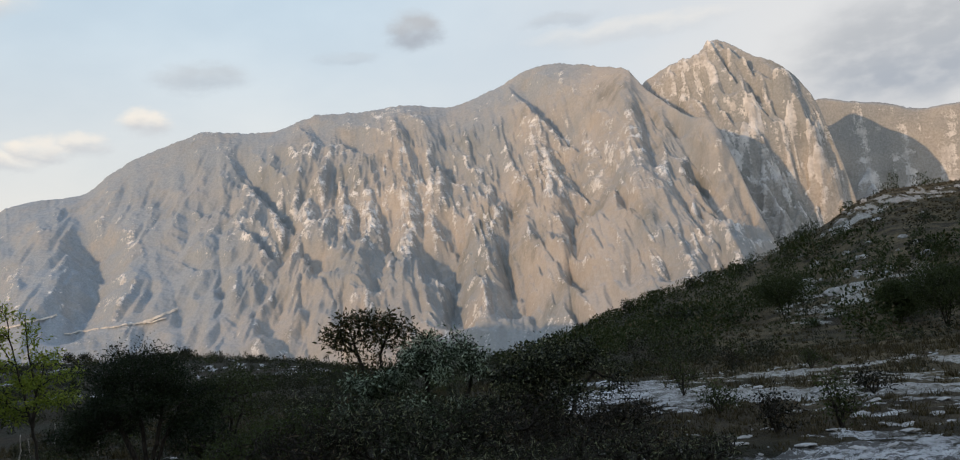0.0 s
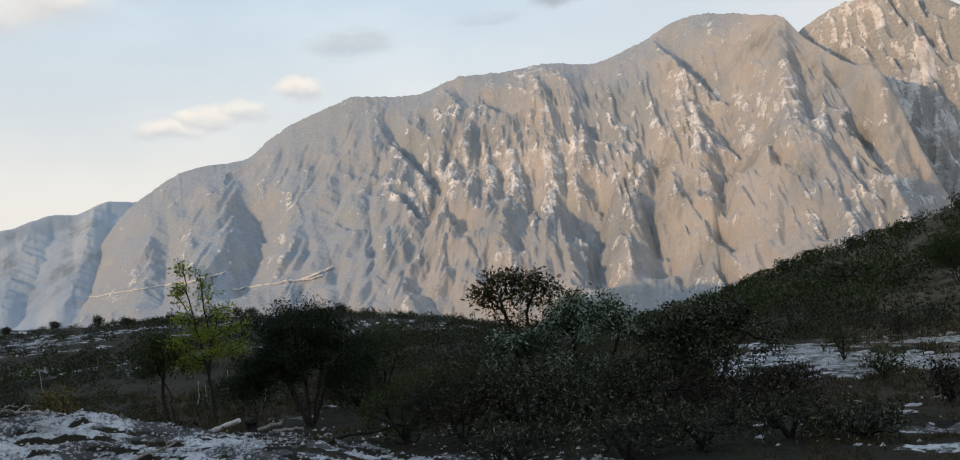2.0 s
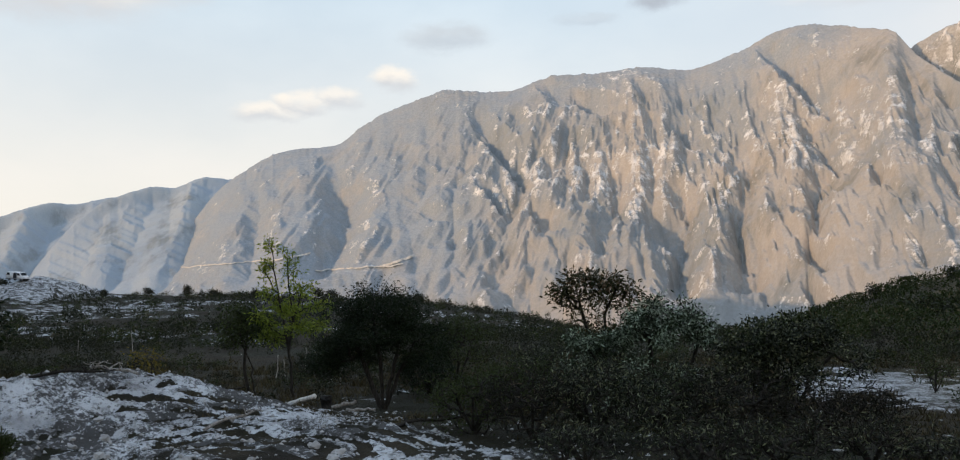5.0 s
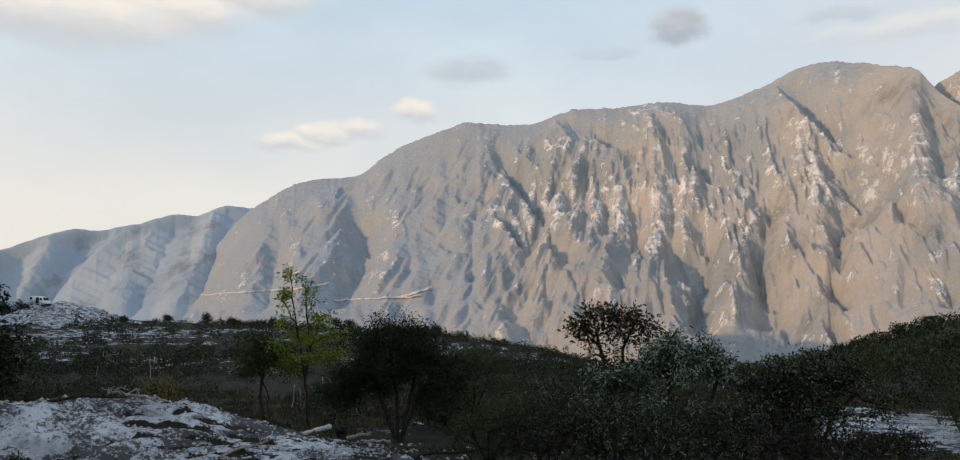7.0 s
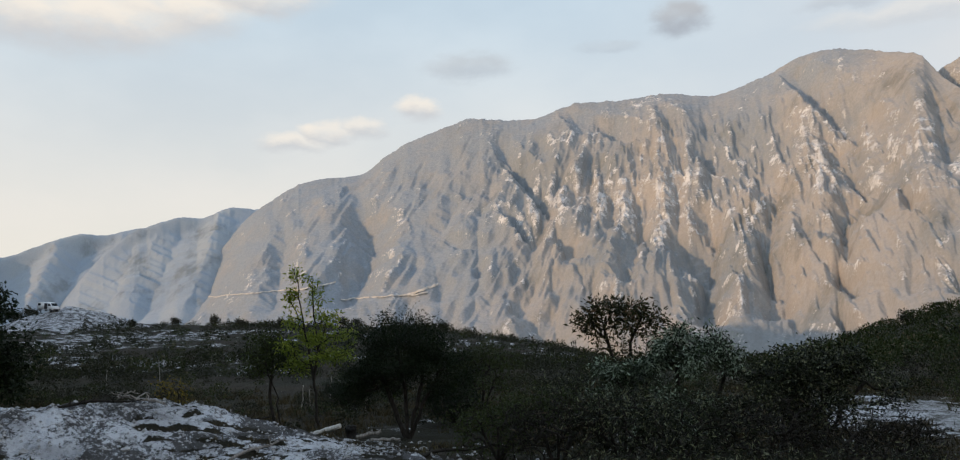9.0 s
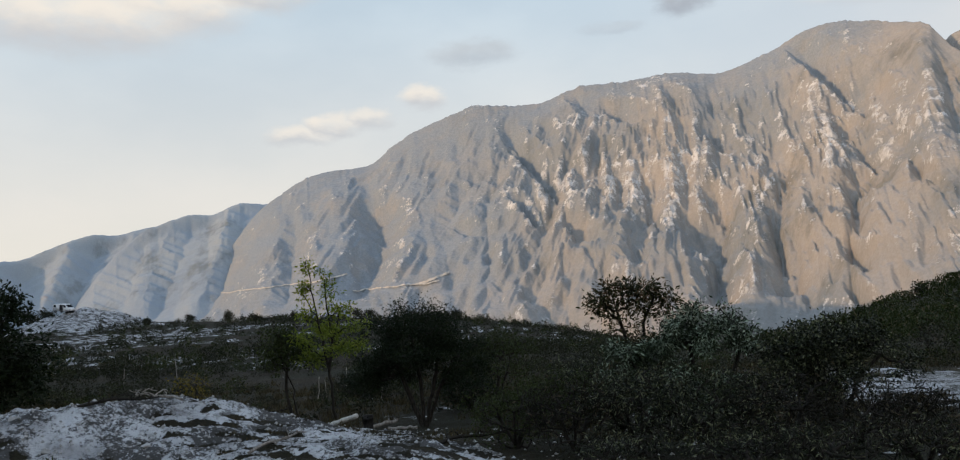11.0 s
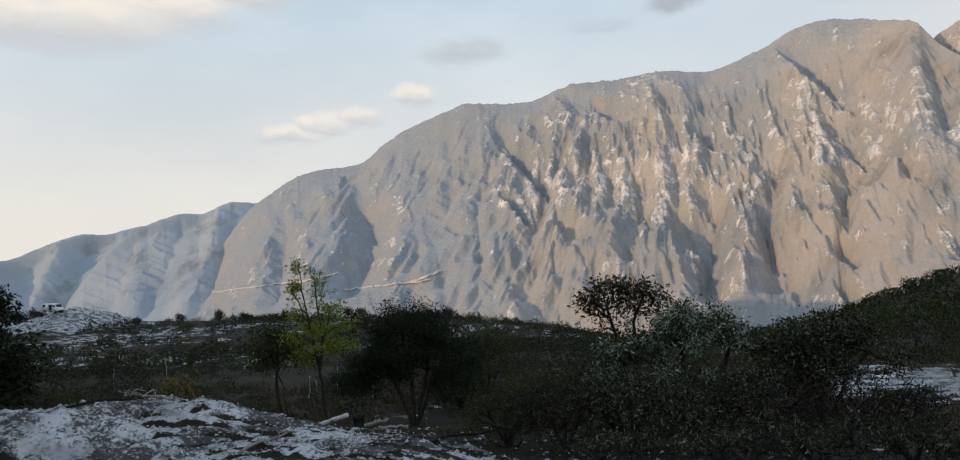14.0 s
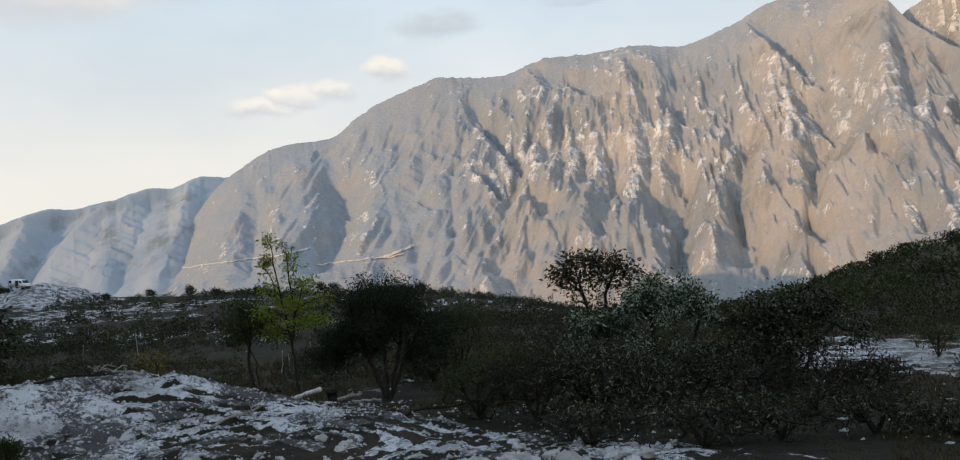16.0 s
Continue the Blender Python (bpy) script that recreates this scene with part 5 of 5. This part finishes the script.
def limb(name, a, b, r0, r1, mat, label, category, seed, bends=8, rough=0.12):
    """A length of wood from a to b."""
    rs = np.random.RandomState(seed)
    a, b = np.array(a, float), np.array(b, float)
    f = np.linspace(0, 1, bends + 1)[:, None]
    line = a + (b - a) * f + np.concatenate([np.zeros((1, 3)), rs.normal(size=(bends - 1, 3)) * r0 * rough * 3, np.zeros((1, 3))])
    d = (b - a) / np.linalg.norm(b - a)
    u = np.cross(d, [0.3, 0.2, 0.93])
    u /= np.linalg.norm(u)
    w = np.cross(d, u)
    sides = 10
    ang = np.arange(sides) / sides * 2 * np.pi
    rad = (r0 + (r1 - r0) * f)[:, :, None] * (1 + rough * rs.normal(size=(bends + 1, sides, 1)) * 0.5)
    ring = line[:, None] + (u[None, None] * np.cos(ang)[None, :, None] + w[None, None] * np.sin(ang)[None, :, None]) * rad
    verts = np.concatenate([ring.reshape(-1, 3), line[:1], line[-1:]])
    n = (bends + 1) * sides
    bm = bmesh.new()
    vs = [bm.verts.new(p - a) for p in verts]
    for i in range(bends):
        for j in range(sides):
            bm.faces.new([vs[i * sides + j], vs[i * sides + (j + 1) % sides], vs[(i + 1) * sides + (j + 1) % sides], vs[(i + 1) * sides + j]])
    for j in range(sides):
        bm.faces.new([vs[n], vs[(j + 1) % sides], vs[j]])
        bm.faces.new([vs[n + 1], vs[bends * sides + j], vs[bends * sides + (j + 1) % sides]])
    ob = part(name, bm, mat)
    ob.location = a
    return tagged(ob, label, category)


foot, tip = on_ground(-12.4, 14.5), on_ground(-10.1, 13.4)
limb("peeled_pole", foot + Vector((0, 0, 0.03)), tip + Vector((0, 0, 0.24)), 0.045, 0.04, PEELED, "pale peeled pole lying aslant beside the mound", "pole", 1, rough=0.03)
foot = on_ground(-9.3, 15.0)
limb("stump", foot - Vector((0, 0, 0.05)), foot + Vector((0.01, 0, 0.22)), 0.10, 0.09, CHARRED, "short charred black stump", "stump", 2)
foot = on_ground(-8.6, 14.8)
limb("log", foot + Vector((-0.1, 0, 0.03)), foot + Vector((0.32, 0.1, 0.12)), 0.035, 0.03, BARK_PALE, "short grey log lying by the stump", "log", 3)
foot = on_ground(-7.2, 14.2)
limb("log", foot + Vector((-0.2, 0, 0.03)), foot + Vector((0.3, -0.15, 0.05)), 0.03, 0.02, BARK_PALE, "short grey log lying under the evergreen tree", "log", 4)
for k, (az, r, h, lean) in enumerate(((-24.6, 46.0, 0.95, 0.05), (-21.4, 44.0, 1.25, -0.12), (-12.6, 24.0, 0.75, 0.06), (-12.0, 25.0, 0.6, -0.04), (-8.4, 21.0, 0.7, 0.08), (-10.7, 26.0, 0.9, 0.03), (24.0, 85.0, 1.6, 0.1), (28.0, 95.0, 1.5, -0.1))):
    foot = on_ground(az, r)
    limb("dead_sapling", foot - Vector((0, 0, 0.05)), foot + Vector((lean, 0, h)), 0.022, 0.01, BARK_PALE, "bare pale dead sapling standing in the scrub", "dead sapling", 10 + k)
for k, (az, r, turn) in enumerate(((-25.3, 12.6, 0.2), (-22.5, 13.0, 2.6), (-17.0, 14.0, 0.5), (-15.5, 11.4, 1.2), (-3.0, 11.5, 0.4))):
    tree("dead_branch", on_ground(az, r) + Vector((0, 0, 0.04)), [[(-0.5, 0, 0.0), (0.0, 0.05, 0.06), (0.55, 0, 0.05)]], [((0.2, 0, 0.1), (0.5, 0.3, 0.08), 1)], 22, None, 0.1, 0,
         "fallen grey dead branch with bare twigs on the pale ground", 120 + k, "branch", thin=0.005, bark=BARK_PALE if k % 2 else BARK, turn=turn, group="fallen branches round the mound")

# small trees on the skyline of the near ridge
for k, (az, r, w, h) in enumerate(((-20.6, 172, 0.8, 1.7), (-18.2, 172, 0.9, 2.3), (-16.6, 170, 1.1, 1.6), (-23.2, 175, 0.8, 1.3), (-13.9, 168, 1.2, 1.5), (-9.8, 162, 0.9, 2.0), (-8.9, 160, 1.4, 1.7), (-3.0, 152, 1.3, 1.6), (-28.9, 189, 2.0, 3.2), (-29.8, 186, 1.8, 2.6), (23.2, 119, 1.2, 1.8), (26.6, 118, 1.3, 2.0), (31.0, 119, 1.2, 1.6))):
    tree("ridge_tree", on_ground(az, r), [[(0, 0, 0), (0.05, 0, 0.8 * h)], [(0.05, 0, 0.2), (0.3 * w, 0, 0.6 * h)]], [((0.2 * w, 0, 0.4 * h), (w, w, 0.4 * h), 2), ((-0.15 * w, 0, 0.65 * h), (0.55 * w, 0.55 * w, 0.35 * h), 1)], 90, LEAF_SCRUB, 0.3, 700 if w < 1.5 else 1800,
         "small dark tree standing on the near ridge", 140 + k, spread=0.2, slim=0.45, group="small trees along the near ridge")


def mountain_road(az0, az1, e0, e1, width, label, seed):
    """A pale road cut across the face of the mountain, with scree below it."""
    s_az, sx, sy, sz = SURFACE["mountain"]
    cols_ = np.nonzero((s_az >= az0) & (s_az <= az1))[0]
    rows_ = []
    e = np.degrees(np.arctan2(sz - EYE.z, np.hypot(sx, sy)))
    for c in cols_:
        q = (s_az[c] - az0) / (az1 - az0)
        aim = e0 + (e1 - e0) * q + 0.13 * float(fbm(np.array([s_az[c] * 1.3]), np.array([seed]), 3)[0])
        k = int(np.argmax(e[:, c] > aim))
        k = max(k, 1)
        f = (aim - e[k - 1, c]) / (e[k, c] - e[k - 1, c] + 1e-9)
        p = np.array([sx[k - 1, c] + f * (sx[k, c] - sx[k - 1, c]), sy[k - 1, c] + f * (sy[k, c] - sy[k - 1, c]), sz[k - 1, c] + f * (sz[k, c] - sz[k - 1, c])])
        out = -np.array([p[0], p[1], 0]) / np.hypot(p[0], p[1])
        wide = width * (0.7 + 0.8 * abs(float(perlin(np.array([s_az[c] * 4.0]), np.array([seed + 2.0]))[0])))
        rows_.append([p + out * 2 + np.array([0, 0, wide * 0.6]), p + out * 6 + np.array([0, 0, wide * 0.2]), p + out * 9 - np.array([0, 0, wide * 0.5])])
    v = np.array(rows_)
    part_of("road_cut", mesh_of("road_cut", v.reshape(-1, 3), grid_faces(len(v), 3)), EARTH_PALE, MAIN, label)


EARTH_PALE = plain_material("pale_road_earth", (0.62, 0.57, 0.5, 1), 0.95, grain=0.15, scale=0.06, spec=0.1)
mountain_road(-19.4, -13.0, 1.25, 1.75, 4.5, "pale earth road cut into the slope", 1.0)
mountain_road(-13.2, -10.3, 1.65, 2.15, 6.5, "pale earth road cut into the slope", 2.0)
mountain_road(-10.0, -4.0, 1.0, 1.3, 5.5, "pale earth road cut into the slope", 3.0)
mountain_road(-5.5, -3.3, 1.2, 1.9, 10.0, "pale scree bank above the road", 4.0)
